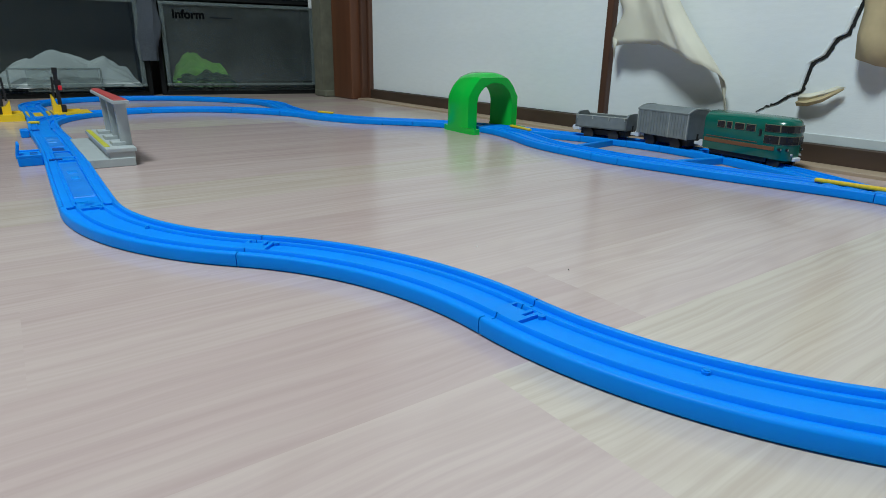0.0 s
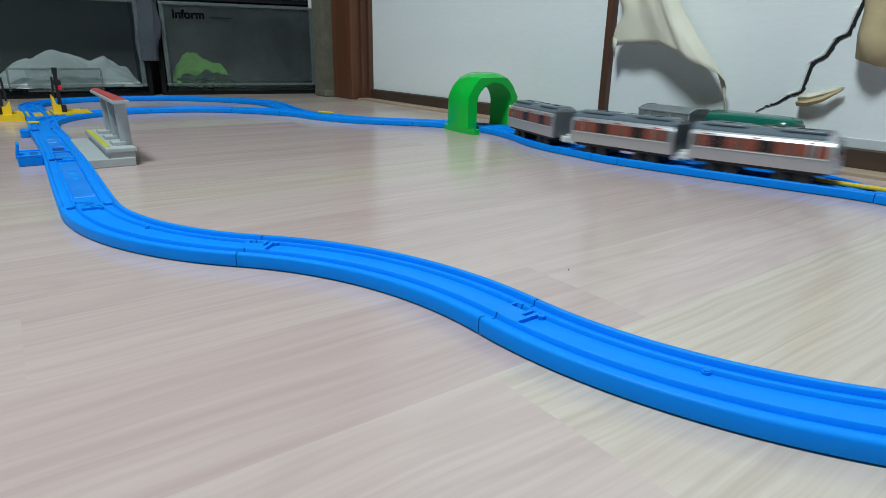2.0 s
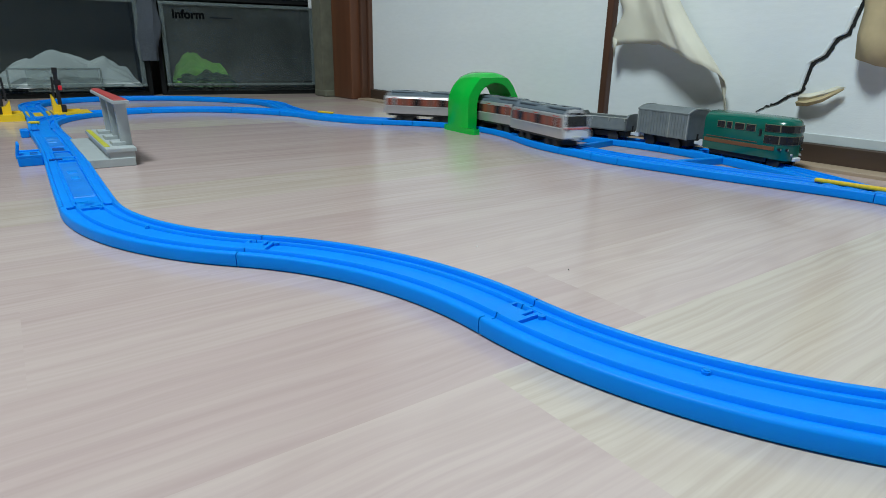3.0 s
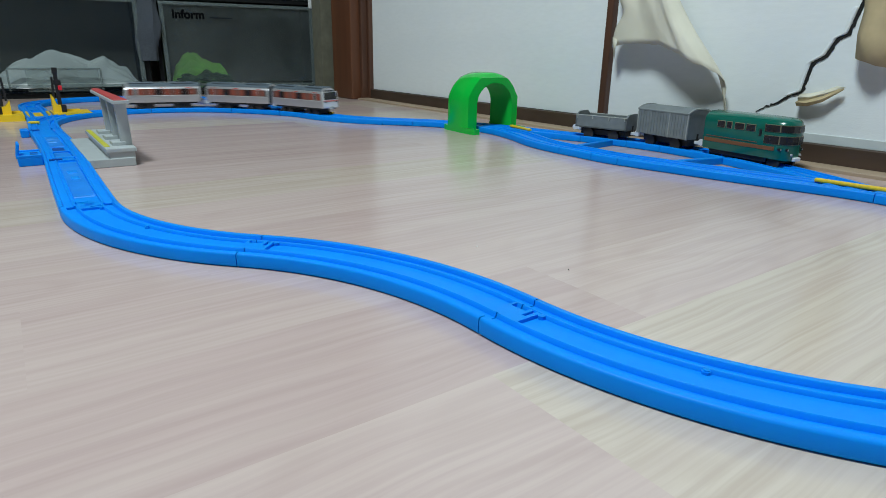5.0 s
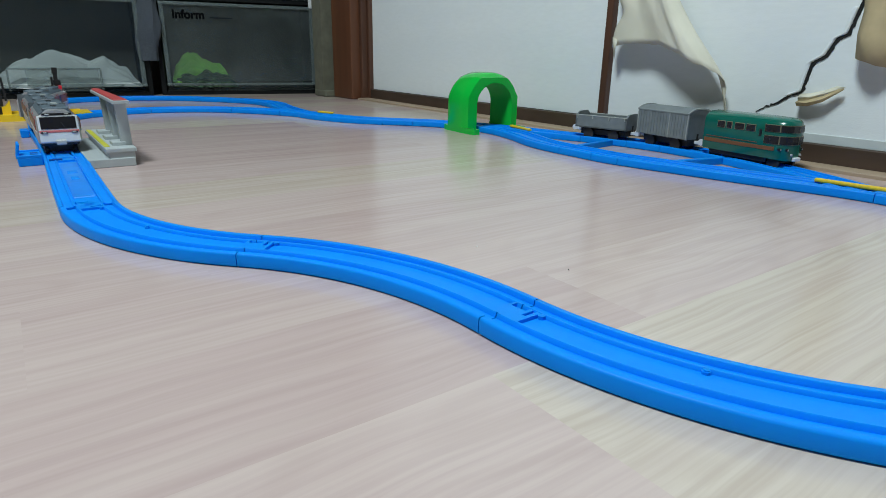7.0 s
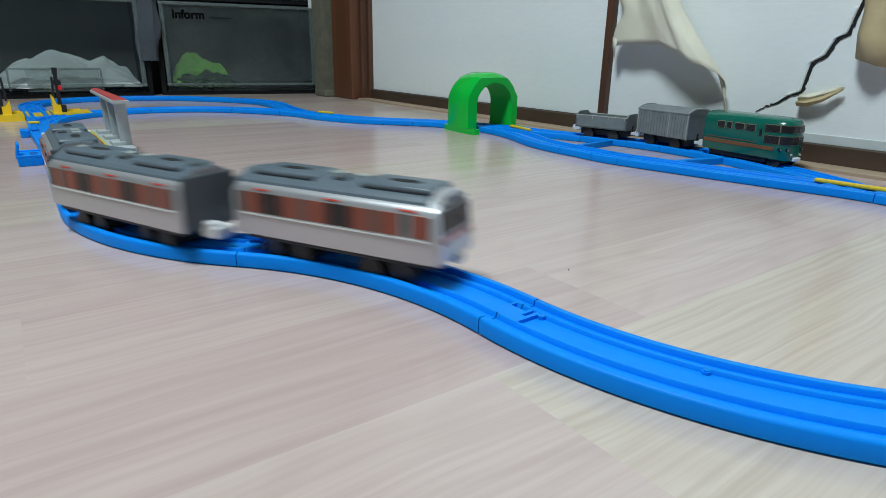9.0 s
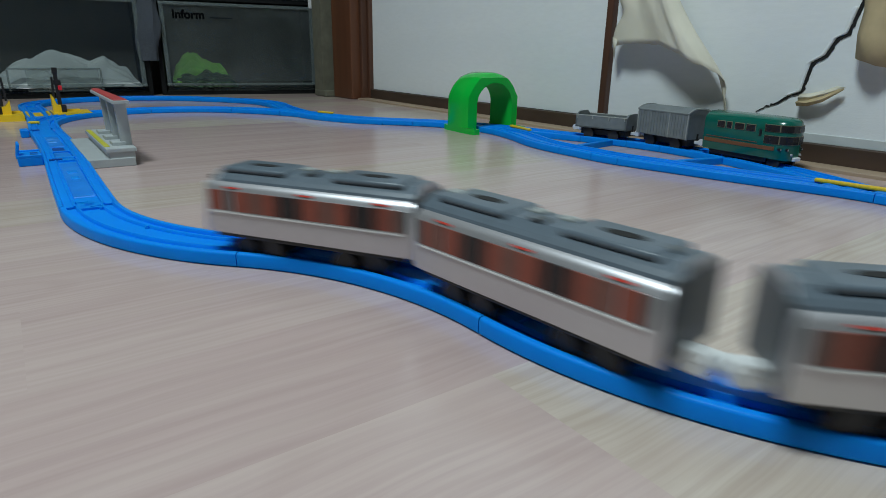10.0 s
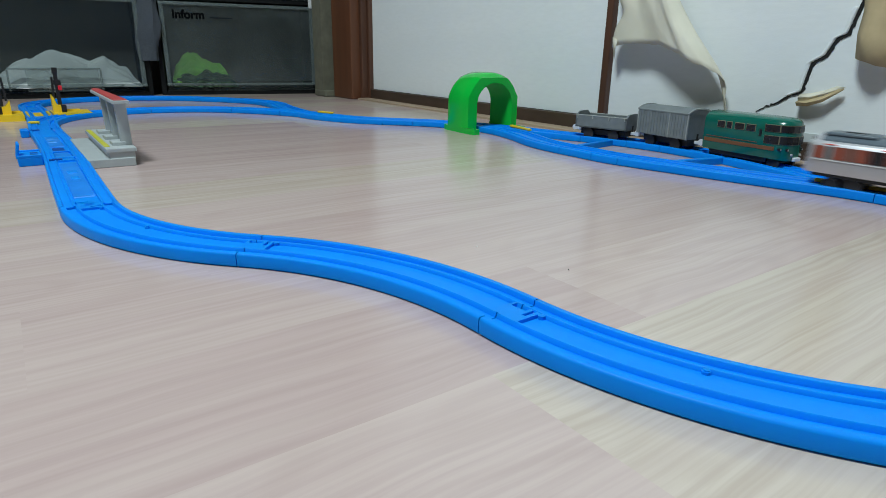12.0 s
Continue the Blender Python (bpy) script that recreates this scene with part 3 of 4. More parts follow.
def track():
    for k, r in enumerate(FRONT_RUNS):
        rail(r, "bright blue plastic curved toy rail on the floor", studs=k != 1)
    near = rail(BACK_RUNS[0], "bright blue plastic straight toy rail beside the platform", studs=False, prof=flat_profile())
    th = BACK_RUNS[0][len(BACK_RUNS[0]) // 2][2]
    part("centre_plate", one_box(math.cos(th) * 0.115, math.sin(th) * 0.115, 0.0052, 0.165, 0.0150, 0.0030, 0.0005, rot=Matrix.Rotation(th, 4, "Z"), segments=1), M_BLUE_WORN, near, "scuffed darker blue centre strip")
    for s0, w0 in ((0.112, 0.006), (0.142, 0.008)):
        part("mould_mark", one_box(math.cos(th) * s0, math.sin(th) * s0, 0.0066, 0.012, w0, 0.0012, 0.0004, rot=Matrix.Rotation(th, 4, "Z"), segments=1), M_BLUE, near)
    stop = rail(join(BACK_RUNS[1:3]), "bright blue toy stop rail with a raised catch", studs=False, name="stop_rail", prof=flat_profile())
    stop_details(stop, join(BACK_RUNS[1:3]))
    turnout(join(BACK_RUNS[3:5]), join([BACK_RUNS[3], OUTER_RUNS[0]]), "blue toy turnout leading to the level crossing", (-0.590, 0.853), (-0.577, 0.859))
    for i in (5, 6, 7):
        rail(BACK_RUNS[i], "bright blue plastic curved toy rail of the far bend", studs=i == 6)
    turnout(join(BACK_RUNS[8:10]), join(OUTER_RUNS[8:10]), "blue toy turnout with a yellow lever at the far bend", (-0.226, 1.081), (-0.196, 1.062))
    rail(BACK_RUNS[10], "short blue plastic toy rail before the tunnel", tabs=False, studs=False)
    turnout(join(BACK_RUNS[11:14]), join(SIDING_RUNS[0:2]), "blue toy turnout with a yellow lever at the tunnel mouth", (0.100, 0.920), (0.123, 0.872), ((0.168, 0.747), (0.223, 0.799)))
    for i in (14, 15):
        rail(BACK_RUNS[i], "short blue plastic quarter toy rail", tabs=False, studs=False)
    turnout(join(BACK_RUNS[16:18]), join(SIDING_RUNS[5:7]), "blue toy turnout with a long yellow lever near the torn door", (0.340, 0.541), (0.386, 0.491), ((0.243, 0.640), (0.310, 0.668)))
    rail(BACK_RUNS[18], "bright blue plastic curved toy rail")
    for i in (2, 3, 4):
        rail(SIDING_RUNS[i], "blue plastic toy rail of the siding under the parked wagons", tabs=False, studs=False)
    rail(OUTER_RUNS[1], "blue plastic straight toy rail through the level crossing", tabs=False, studs=False)
    for i in range(2, 8):
        rail(OUTER_RUNS[i], "bright blue plastic toy rail of the outer bend", studs=False)


def stop_details(stop, st):
    """Catch frame between the rails, a dark plate for its slot's shade, and the control box with its lever at the side.
    """
    th = st[len(st) // 2][2]
    r = Matrix.Rotation(th, 4, "Z")
    d = Vector((math.cos(th), math.sin(th)))
    n = Vector((-d.y, d.x))

    def plate(nm, s0, s1, n0, n1, z0, z1, m, bevel=0.0004):
        c = d * ((s0 + s1) / 2) + n * ((n0 + n1) / 2)
        return part(nm, one_box(c.x, c.y, (z0 + z1) / 2, s1 - s0, n1 - n0, z1 - z0, bevel, rot=r, segments=1), m, stop)
    # the catch frame: bars round a plate; behind it a dark plate as slot shade
    plate("catch_plate", 0.018, 0.052, -0.0066, 0.0066, 0.0050, 0.0074, M_BLUE_WORN)
    for s0, s1, n0, n1 in ((0.0125, 0.0160, -0.0100, 0.0100), (0.0545, 0.0580, -0.0100, 0.0100), (0.0160, 0.0545, 0.0080, 0.0100), (0.0160, 0.0545, -0.0100, -0.0080)):
        plate("catch_bar", s0, s1, n0, n1, 0.0050, 0.0084, M_BLUE)
    plate("catch_slot_shade", 0.0640, 0.0900, -0.0055, 0.0055, 0.0050, 0.0071, M_SLOT)
    plate("catch_plate", 0.100, 0.190, -0.0078, 0.0078, 0.0050, 0.0069, M_BLUE_WORN)
    for s0 in (0.135, 0.160):
        plate("catch_rib", s0, s0 + 0.010, -0.0035, 0.0050, 0.0064, 0.0074, M_PALE_SCUFF)
    plate("joint_slot_shade", 0.0015, 0.0045, 0.0030, 0.0140, 0.0070, 0.0086, M_SLOT, 0)
    plate("joint_slot_shade", 0.258, 0.264, 0.0060, 0.0165, 0.0070, 0.0086, M_SLOT, 0)
    # control box
    plate("switch_box", 0.024, 0.070, 0.0175, 0.0385, 0.0, 0.0086, M_BLUE, 0.0008)
    plate("switch_wall", 0.024, 0.027, 0.0180, 0.0385, 0.0080, 0.0108, M_BLUE)
    plate("switch_wall", 0.067, 0.070, 0.0180, 0.0385, 0.0080, 0.0100, M_BLUE)
    for s0 in (0.038, 0.050):
        plate("switch_slot_shade", s0, s0 + 0.007, 0.0205, 0.0270, 0.0080, 0.0089, M_SLOT, 0)
    c = d * 0.042 + n * 0.0372
    part("switch_lever", one_box(c.x, c.y, 0.0140, 0.022, 0.0024, 0.0150, 0.0008, rot=r @ Matrix.Rotation(radians(10), 4, "X")), M_BLUE, stop)
    # small lug beside the far end
    plate("lug", 0.252, 0.2745, 0.0178, 0.0270, 0.0, 0.0095, M_BLUE, 0.0008)


# ---- tunnel, platform, crossing
def arch(w, h, r, n=16, foot=0.0):
    """Outline of an arch, from its right foot over the crown to its left foot."""
    pts = [(w, foot)]
    for k in range(n + 1):
        a = math.pi * k / n
        pts.append((r * math.cos(a), h - r + r * math.sin(a)))
    pts.append((-w, foot))
    return pts


def tunnel():
    t = empty("toy_tunnel", pose(0.057, 0.940, 0, 0, 0, -60))
    L, W, H = 0.058, 0.0502, 0.0856
    e = L / 2
    n = 48

    def even(pts):
        """The same outline with n + 1 evenly spaced points."""
        d = [0.0]
        for p, q in zip(pts, pts[1:]):
            d.append(d[-1] + math.dist(p, q))
        return [tuple(float(np.interp(k * d[-1] / n, d, [p[i] for p in pts])) for i in (0, 1)) for k in range(n + 1)]
    ch = 0.024
    oct_ = even([(W, 0), (W, H - ch - 0.006), (W - ch * 0.45, H - ch * 0.55), (W - ch, H), (-(W - ch), H), (-(W - ch * 0.45), H - ch * 0.55), (-W, H - ch - 0.006), (-W, 0)])
    R = 0.046
    shoulder = [(W - R + R * math.cos(radians(6 * k)), H - R + R * math.sin(radians(6 * k))) for k in range(16)]
    rnd_ = even([(W, 0)] + shoulder + [(-p, q) for p, q in reversed(shoulder)] + [(-W, 0)])
    inn = [(p + 0.0026, q) for p, q in even(arch(0.0314, 0.0718, 0.0314, 24))]
    # shell: faceted at both mouths, swelling to a round back between them
    rings = []
    half = ((0.0, 0.0, 0.876), (0.0012, 0.20, 0.890), (0.0035, 0.55, 0.922), (0.0068, 0.85, 0.970), (0.0105, 1.0, 0.997), (0.0160, 1.0, 1.012))
    for x, f, sc in [(d - e, f, sc) for d, f, sc in half] + [(0, 1.0, 1.020)] + [(e - d, f, sc) for d, f, sc in reversed(half)]:
        rings.append([(x, ((1 - f) * p[0] + f * q[0]) * sc, ((1 - f) * p[1] + f * q[1]) * (1 + (sc - 1) * 0.6)) for p, q in zip(oct_, rnd_)])
    bm = bmesh.new()
    full = [[bm.verts.new(p) for p in r] for r in rings]
    lip = [[bm.verts.new((x, p[0] * k, p[1] * k)) for p in inn] for x, k in ((e, 1.0), (-e, 1.0))]
    for r0, r1 in list(zip(full, full[1:])) + [(full[-1], lip[0]), (lip[1], full[0])]:
        for i in range(n):
            bm.faces.new((r0[i], r0[i + 1], r1[i + 1], r1[i]))
    bmesh.ops.recalc_face_normals(bm, faces=bm.faces)
    sh = part("shell", bm, M_GREEN, t, smooth=True)
    sh.data.set_sharp_from_angle(angle=radians(52))
    bm = bmesh.new()
    ends = [[bm.verts.new((x, p[0] * k, p[1] * k)) for p in inn] for x, k in ((e, 1.0), (-e, 1.0), (-e, 1.004), (e, 1.004))]
    for r0, r1 in zip(ends, ends[1:] + ends[:1]):
        for i in range(n):
            bm.faces.new((r0[i], r0[i + 1], r1[i + 1], r1[i]))
    bmesh.ops.recalc_face_normals(bm, faces=bm.faces)
    part("lining", bm, M_GREEN_MATT, t, "matt green inner wall")
    for y in (-1, 1):
        bm = bmesh.new()
        oc = [(-e - 0.002, 0.0015), (-e - 0.006, -0.003), (-e - 0.006, -0.0125), (e + 0.021, -0.0125), (e + 0.021, -0.002), (e + 0.016, 0.0005), (e - 0.006, 0.0030), (-e + 0.006, 0.0030)]
        prism(bm, [(a, y * (W - 0.002) - y * -b * 0.9) for a, b in oc], "Z", 0, 0.0078)
        part("foot", bm, M_GREEN, t)
    tagged(t, "glossy bright green plastic toy tunnel over the rails", "toy tunnel")


def platform():
    """Grey station platform with a red-roofed shelter, beside the straight rail."""
    p = empty("station_platform", pose(-0.3783, 0.6542, 0, 0, 0, 126.0))
    L = 0.170
    w = 0.042
    bm = one_box(0, 0, 0.0043, L, w, 0.0086, 0.0008)
    part("base", bm, M_PLATFORM, p)
    part("step", one_box(0, -0.0098, 0.0112, L - 0.004, 0.0235, 0.0062, 0.0006), M_PLATFORM, p)
    part("deck", one_box(0, -0.0094, 0.0162, L - 0.001, 0.0275, 0.0044, 0.0008), M_PLATFORM, p)
    part("warning_strip", one_box(0.004, 0.0012, 0.0184, L - 0.022, 0.0050, 0.0012, 0.0003), M_PLATFORM_YELLOW, p, "dull yellow tactile strip")
    for x in (-0.0615, -0.0115, 0.0385):
        part("bench", one_box(x + 0.004, -0.0105, 0.0200, 0.020, 0.0125, 0.0042, 0.0006), M_PLATFORM, p)
        bm = bmesh.new()
        prism(bm, [(-0.0228, 0.018), (-0.0130, 0.018), (-0.0112, 0.060), (-0.0218, 0.060)], "X", x - 0.0035, x + 0.0035)
        part("column", bm, M_PLATFORM, p)
    part("back_panel", one_box(-0.0115, -0.0198, 0.039, 0.10, 0.003, 0.042, 0.0005), M_PLATFORM, p)
    # the roof tapers to its far end
    for nm, z0, z1, inset, m, lab in (("shelter_roof", 0.0605, 0.0638, 0.0, M_PLATFORM, ""), ("roof_panel", 0.0636, 0.0650, 0.0015, M_RED_ROOF, "faded red roof panel")):
        bm = prism(bmesh.new(), [(-L / 2 + 0.003 + inset, -0.0228 + inset), (L / 2 + 0.024 - inset, -0.0205 + inset), (L / 2 + 0.032 - inset, -0.0145), (L / 2 + 0.012 - inset, -0.0090 - inset), (-L / 2 + 0.003 + inset, -0.0075 - inset)], "Z", z0, z1)
        bmesh.ops.bevel(bm, geom=list(bm.edges), offset=0.0004, segments=1, affect="EDGES")
        part(nm, bm, m, p, lab)
    tagged(p, "grey plastic toy station platform with a red-roofed shelter", "toy platform")


def crossing():
    """Yellow level crossing across the outer rail, with black barrier posts."""
    s = OUTER_RUNS[1]
    x, y, th = s[len(s) // 2]
    c = empty("level_crossing", pose(-0.662, 0.985, 0, 0, 0, math.degrees(th)))
    for sd in (1, -1):
        bm = bmesh.new()
        prism(bm, [(-0.036, sd * 0.0195), (0.036, sd * 0.0195), (0.030, sd * 0.074), (-0.030, sd * 0.074)], "Z", 0, 0.0090)
        part("ramp", bm, M_YELLOW, c)
        part("kerb", one_box(0.02, sd * 0.042, 0.0085, 0.006, 0.04, 0.006, 0.0008), M_YELLOW, c)
        part("infill", one_box(0, sd * 0.0145, 0.0070, 0.066, 0.0035, 0.004, 0.0003), M_YELLOW, c)
        f = sd * (0.0215 if sd < 0 else 0.0345)
        bm = prism(bmesh.new(), [(f, 0.006), (f, 0.038 if sd < 0 else 0.030), (f + sd * 0.003, 0.034 if sd < 0 else 0.026), (f + sd * 0.007, 0.021), (f + sd * 0.016, 0.020), (f + sd * 0.018, 0.006)], "X", -0.009, 0.009)
        part("post_foot", bm, M_YELLOW, c)
        py = f + sd * 0.0115
        bm = one_box(0.001, py, 0.048, 0.0060, 0.0056, 0.060, 0.0008)
        box(bm, 0.001, py, 0.0745, 0.0068, 0.0078, 0.010, 0.0010)
        box(bm, 0.001, py + sd * 0.001, 0.056, 0.0068, 0.0105, 0.009, 0.0010)
        box(bm, -0.0075, py + sd * 0.004, 0.014, 0.0040, 0.0075, 0.014, 0.0006)
        post = part("signal_post", bm, M_BLACK, c, "black signal post")
        part("barrier_arm", one_box(-0.002, py - sd * 0.0066, 0.047, 0.003, 0.0030, 0.036, 0.0005, rot=Matrix.Rotation(radians(-sd * 2), 4, "X")), M_BLACK, c)
        part("signal_lamp", one_box(-0.0045, py + sd * 0.0035, 0.0475, 0.004, 0.0056, 0.0075, 0.0006), M_TRAFFIC_RED, post, "red signal lamp")
    for yy in (0.0,):
        part("infill", one_box(0.0, yy, 0.0052, 0.06, 0.012, 0.0028, 0.0003), M_YELLOW, c)
    tagged(c, "yellow plastic toy level crossing with black signal posts", "toy crossing")


# ---- rolling stock; x forward, y left, z up from the floor
CAR_L, CAR_W = 0.125, 0.039
CAR_BACK = (0.0, 0.145, 0.2835)  # each car's distance behind the leading one


def car_section(scale=1.0, drop=0.0):
    """Half-rounded body section: straight sides, rounded shoulders, low arched roof."""
    w = CAR_W / 2 * scale
    z0, zs, zt = 0.0192, 0.0452, 0.0522 - drop
    pts = [(w * 0.985, z0), (w, z0 + 0.003), (w, zs - 0.004)]
    for k in range(1, 6):
        a = radians(90 * k / 6)
        pts.append((w - 0.006 * (1 - math.cos(a)) - 0.0008, zs - 0.004 + 0.006 * math.sin(a)))
    pts += [(w * 0.42, zt), (0, zt + 0.0006)]
    return pts + [(-a, b) for a, b in reversed(pts[:-1])]


def wheels(parent, x, w=0.0130, r=0.0066, z=0.0096):
    bm = bmesh.new()
    for s in (-1, 1):
        cyl(bm, x, s * w, z, r, 0.0035, "Y", 20)
    cyl(bm, x, 0, z, 0.0015, 2 * w, "Y", 8)
    part("wheelset", bm, M_WHEEL, parent, smooth=True)


# printed side bands, from the rear end on, in millimetres: o orange door leaf, d door glass, b brown window, k dark gap, g grey window, s bare silver
PERIOD = [("b", 5.2), ("k", 7.6), ("b", 5.2), ("o", 6.6), ("d", 9.6), ("o", 8.8)]
CAB_SIDE = [("g", 3.0), ("d", 6.0), ("o", 5.0)] + PERIOD + PERIOD + [("s", 1.4), ("g", 4.4), ("s", 1.4), ("o", 8.6)]
MID_SIDE = [("g", 4.2), ("o", 4.0), ("d", 9.6), ("s", 0.8), ("o", 8.4)] + PERIOD + PERIOD[:5] + [("s", 0.8), ("o", 8.6), ("g", 4.2)]


def commuter_car(cab, label):
    """One silver commuter car; cab: 1 at its front, -1 at its rear, 0 none."""
    c = empty("toy_train_car", pose(0, 0, 0))
    h = CAR_L / 2
    xs = [-h, -h + 0.001, h - 0.001, h]
    rings = []

    def ring(x, sc=1.0, drop=0.0, back=0.0):
        return [(x - back * max(0, (z - 0.022)) / 0.03, y, z) for y, z in car_section(sc, drop)]
    if cab == 1:
        rings = [ring(-h, 0.985), ring(-h + 0.0015), ring(h - 0.012), ring(h - 0.005, 0.99, 0.0004), ring(h - 0.0015, 0.972, 0.0012, 0.0015), ring(h, 0.935, 0.0026, 0.003)]
    elif cab == -1:
        rings = [ring(-h, 0.935, 0.0026, -0.003), ring(-h + 0.0015, 0.972, 0.0012, -0.0015), ring(-h + 0.005, 0.99, 0.0004), ring(-h + 0.012), ring(h - 0.0015), ring(h, 0.985)]
    else:
        rings = [ring(-h, 0.985), ring(-h + 0.0015), ring(h - 0.0015), ring(h, 0.985)]
    part("body", loft(bmesh.new(), rings), M_SILVER, c, "satin silver car body", smooth=True)
    # roof skin, a little proud of the body
    w = CAR_W / 2
    lo, hi = (-h + 0.0005 if cab != -1 else -h + 0.0085), (h - 0.0005 if cab != 1 else h - 0.0085)
    bm = bmesh.new()
    half = [(w - 0.0043, 0.0464), (w - 0.0049, 0.0480), (w - 0.0068, 0.0497), (w * 0.42, 0.0525)]
    outl = half + [(0, 0.0531)] + [(-a, b) for a, b in reversed(half)] + [(-w + 0.0070, 0.0456), (w - 0.0070, 0.0456)]
    prism(bm, outl, "X", lo, hi)
    part("roof", bm, M_SILVER_ROOF, c, "dark grey roof")
    for x in (-0.034, 0.034):
        bm = one_box(x, 0, 0.0524, 0.040, 0.0235, 0.0032, 0.0015, segments=3)
        unit = part("roof_unit", bm, M_SILVER_ROOF, c, smooth=True)
        bm = cyl(bmesh.new(), 0, 0, 0, 1.0, 0.0007, seg=24)
        bmesh.ops.transform(bm, matrix=Matrix.Translation((x, 0, 0.0539)) @ Matrix.Diagonal((0.0090, 0.0030, 1, 1)), verts=bm.verts)
        part("grille", bm, M_GAP, unit, "dark oval fan grille")
    for x, y, m in ((-0.0535, 0.0, M_WAGON_EDGE), (-0.008, 0.003, M_WAGON_EDGE), (0.008, 0.003, M_WAGON_EDGE), (0.0, -0.006, M_ROOF_BOX), (0.0535, 0.0, M_ROOF_BOX)):
        if abs(x) < h - 0.012 or cab == 0:
            part("vent", one_box(x, y, 0.0534, 0.0065, 0.0060, 0.0014, 0.0004), m, c)
    # windows and doors along both sides
    for s in (-1, 1):
        prints = {"o": (M_ORANGE, "door"), "d": (M_DOORGLASS, "door_glass"), "b": (M_BRONZE, "window"), "k": (M_DARKWIN, "window_gap"), "g": (M_GREYWIN, "side_window")}
        x = -h + 0.0035
        for k, mm in (MID_SIDE if cab == 0 else CAB_SIDE):
            wd = mm / 1000
            if k != "s":
                m, nm = prints[k]
                part(nm, one_box((x + wd / 2) * (cab or 1), s * (w + 0.0001), 0.0374, wd - 0.0003, 0.0008, 0.0108), m, c)
            x += wd
        part("window_rail", one_box(0, s * (w + 0.0002), 0.0309, CAR_L - 0.010, 0.0009, 0.0008), M_WHITE, c)
        for xx in (-0.043, 0.002, 0.045):
            part("red_mark", one_box(xx, s * (w - 0.0015), 0.0441, 0.0095, 0.0006, 0.0009, rot=Matrix.Rotation(radians(s * 28), 4, "X")), M_REDLINE, c)
    # underframe, wheels, couplers
    part("underframe", one_box(0, 0, 0.0180, CAR_L - 0.010, 0.033, 0.0040, 0.0008), M_UNDER, c, "black underframe")
    for x in (-0.031, 0.031):
        part("bogie", one_box(x, 0, 0.0125, 0.030, 0.022, 0.0085, 0.001), M_UNDER, c)
    for x in (-0.040, -0.022, 0.022, 0.040):
        wheels(c, x)
    for sg in (-1, 1):
        if cab == sg:
            continue
        part("end_face", one_box(sg * h, 0, 0.0343, 0.0014, 0.0350, 0.0300, 0.0008), M_END, c, "dark grey end panel")
        bm = one_box(sg * (h + 0.0045), 0, 0.0175, 0.012, 0.013, 0.007, 0.0015)
        box(bm, sg * (h + 0.0045), -0.003, 0.0205, 0.008, 0.007, 0.006, 0.0012)
        part("coupler", bm, M_WHITE, c, "white hook coupler")
    if cab:
        g = cab
        face = lambda z: g * (h - 0.003 * max(0, (z - 0.022)) / 0.03 + 0.0002)
        def plate(nm, z, y, sy, sz, m, proud=0.0, parent=c, lab=""):
            tilt = Matrix.Rotation(-g * math.atan(0.1), 4, "Y")
            return part(nm, one_box(face(z) + g * proud, y, z, 0.0012, sy, sz, 0.0004, rot=tilt, segments=1), m, parent, lab)
        plate("front_panel", 0.0332, 0, 0.0354, 0.0262, M_WHITE, lab="white front panel")
        ws = plate("windscreen", 0.0392, 0, 0.0312, 0.0122, M_DARKWIN, 0.0005, lab="black front window")
        part("wiper", one_box(face(0.0375) + g * 0.0013, 0.004, 0.0368, 0.0005, 0.0006, 0.0065, rot=Matrix.Rotation(radians(28), 4, "X")), M_UNDER, ws)
        plate("destination_strip", 0.0478, 0, 0.0262, 0.0022, M_DARKWIN, 0.0004)
        plate("front_stripe", 0.0308, 0, 0.0348, 0.0024, M_STRIPE, 0.0004, lab="pinkish red stripe under the window")
        for y in (-1, 1):
            lb = plate("lamp_bezel", 0.0298, y * 0.0132, 0.0058, 0.0020, M_BLACK, 0.0008)
            part("headlight", one_box(face(0.0298) + g * 0.0015, y * 0.0128, 0.0298, 0.0006, 0.0032, 0.0012, 0.0003, segments=1), M_LAMPGLASS, lb)
            part("roof_light", one_box(face(0.0478) + g * 0.0008, y * 0.0085, 0.0478, 0.0010, 0.0040, 0.0012, 0.0003, segments=1), M_LAMPGLASS, c)
        part("front_coupler", one_box(g * (h + 0.001), 0, 0.0195, 0.004, 0.009, 0.005, 0.001), M_LAMPGLASS, c)
    return tagged(c, label, "toy train", "running toy train")


def hook(parent, x, sg, m=None):
    bm = one_box(x + sg * 0.004, 0, 0.0165, 0.010, 0.005, 0.004, 0.0008)
    bmesh.ops.create_cone(bm, cap_ends=True, segments=14, radius1=0.0038, radius2=0.0038, depth=0.006, matrix=Matrix.Translation((x + sg * 0.0088, 0, 0.0178)) @ Matrix.Rotation(radians(90), 4, "X"))
    part("coupler", bm, m or M_WHITE, parent, "white hook coupler")
    part("pin", one_box(x + sg * 0.001, 0, 0.0225, 0.0014, 0.002, 0.008, 0.0003), M_BLACK, parent)


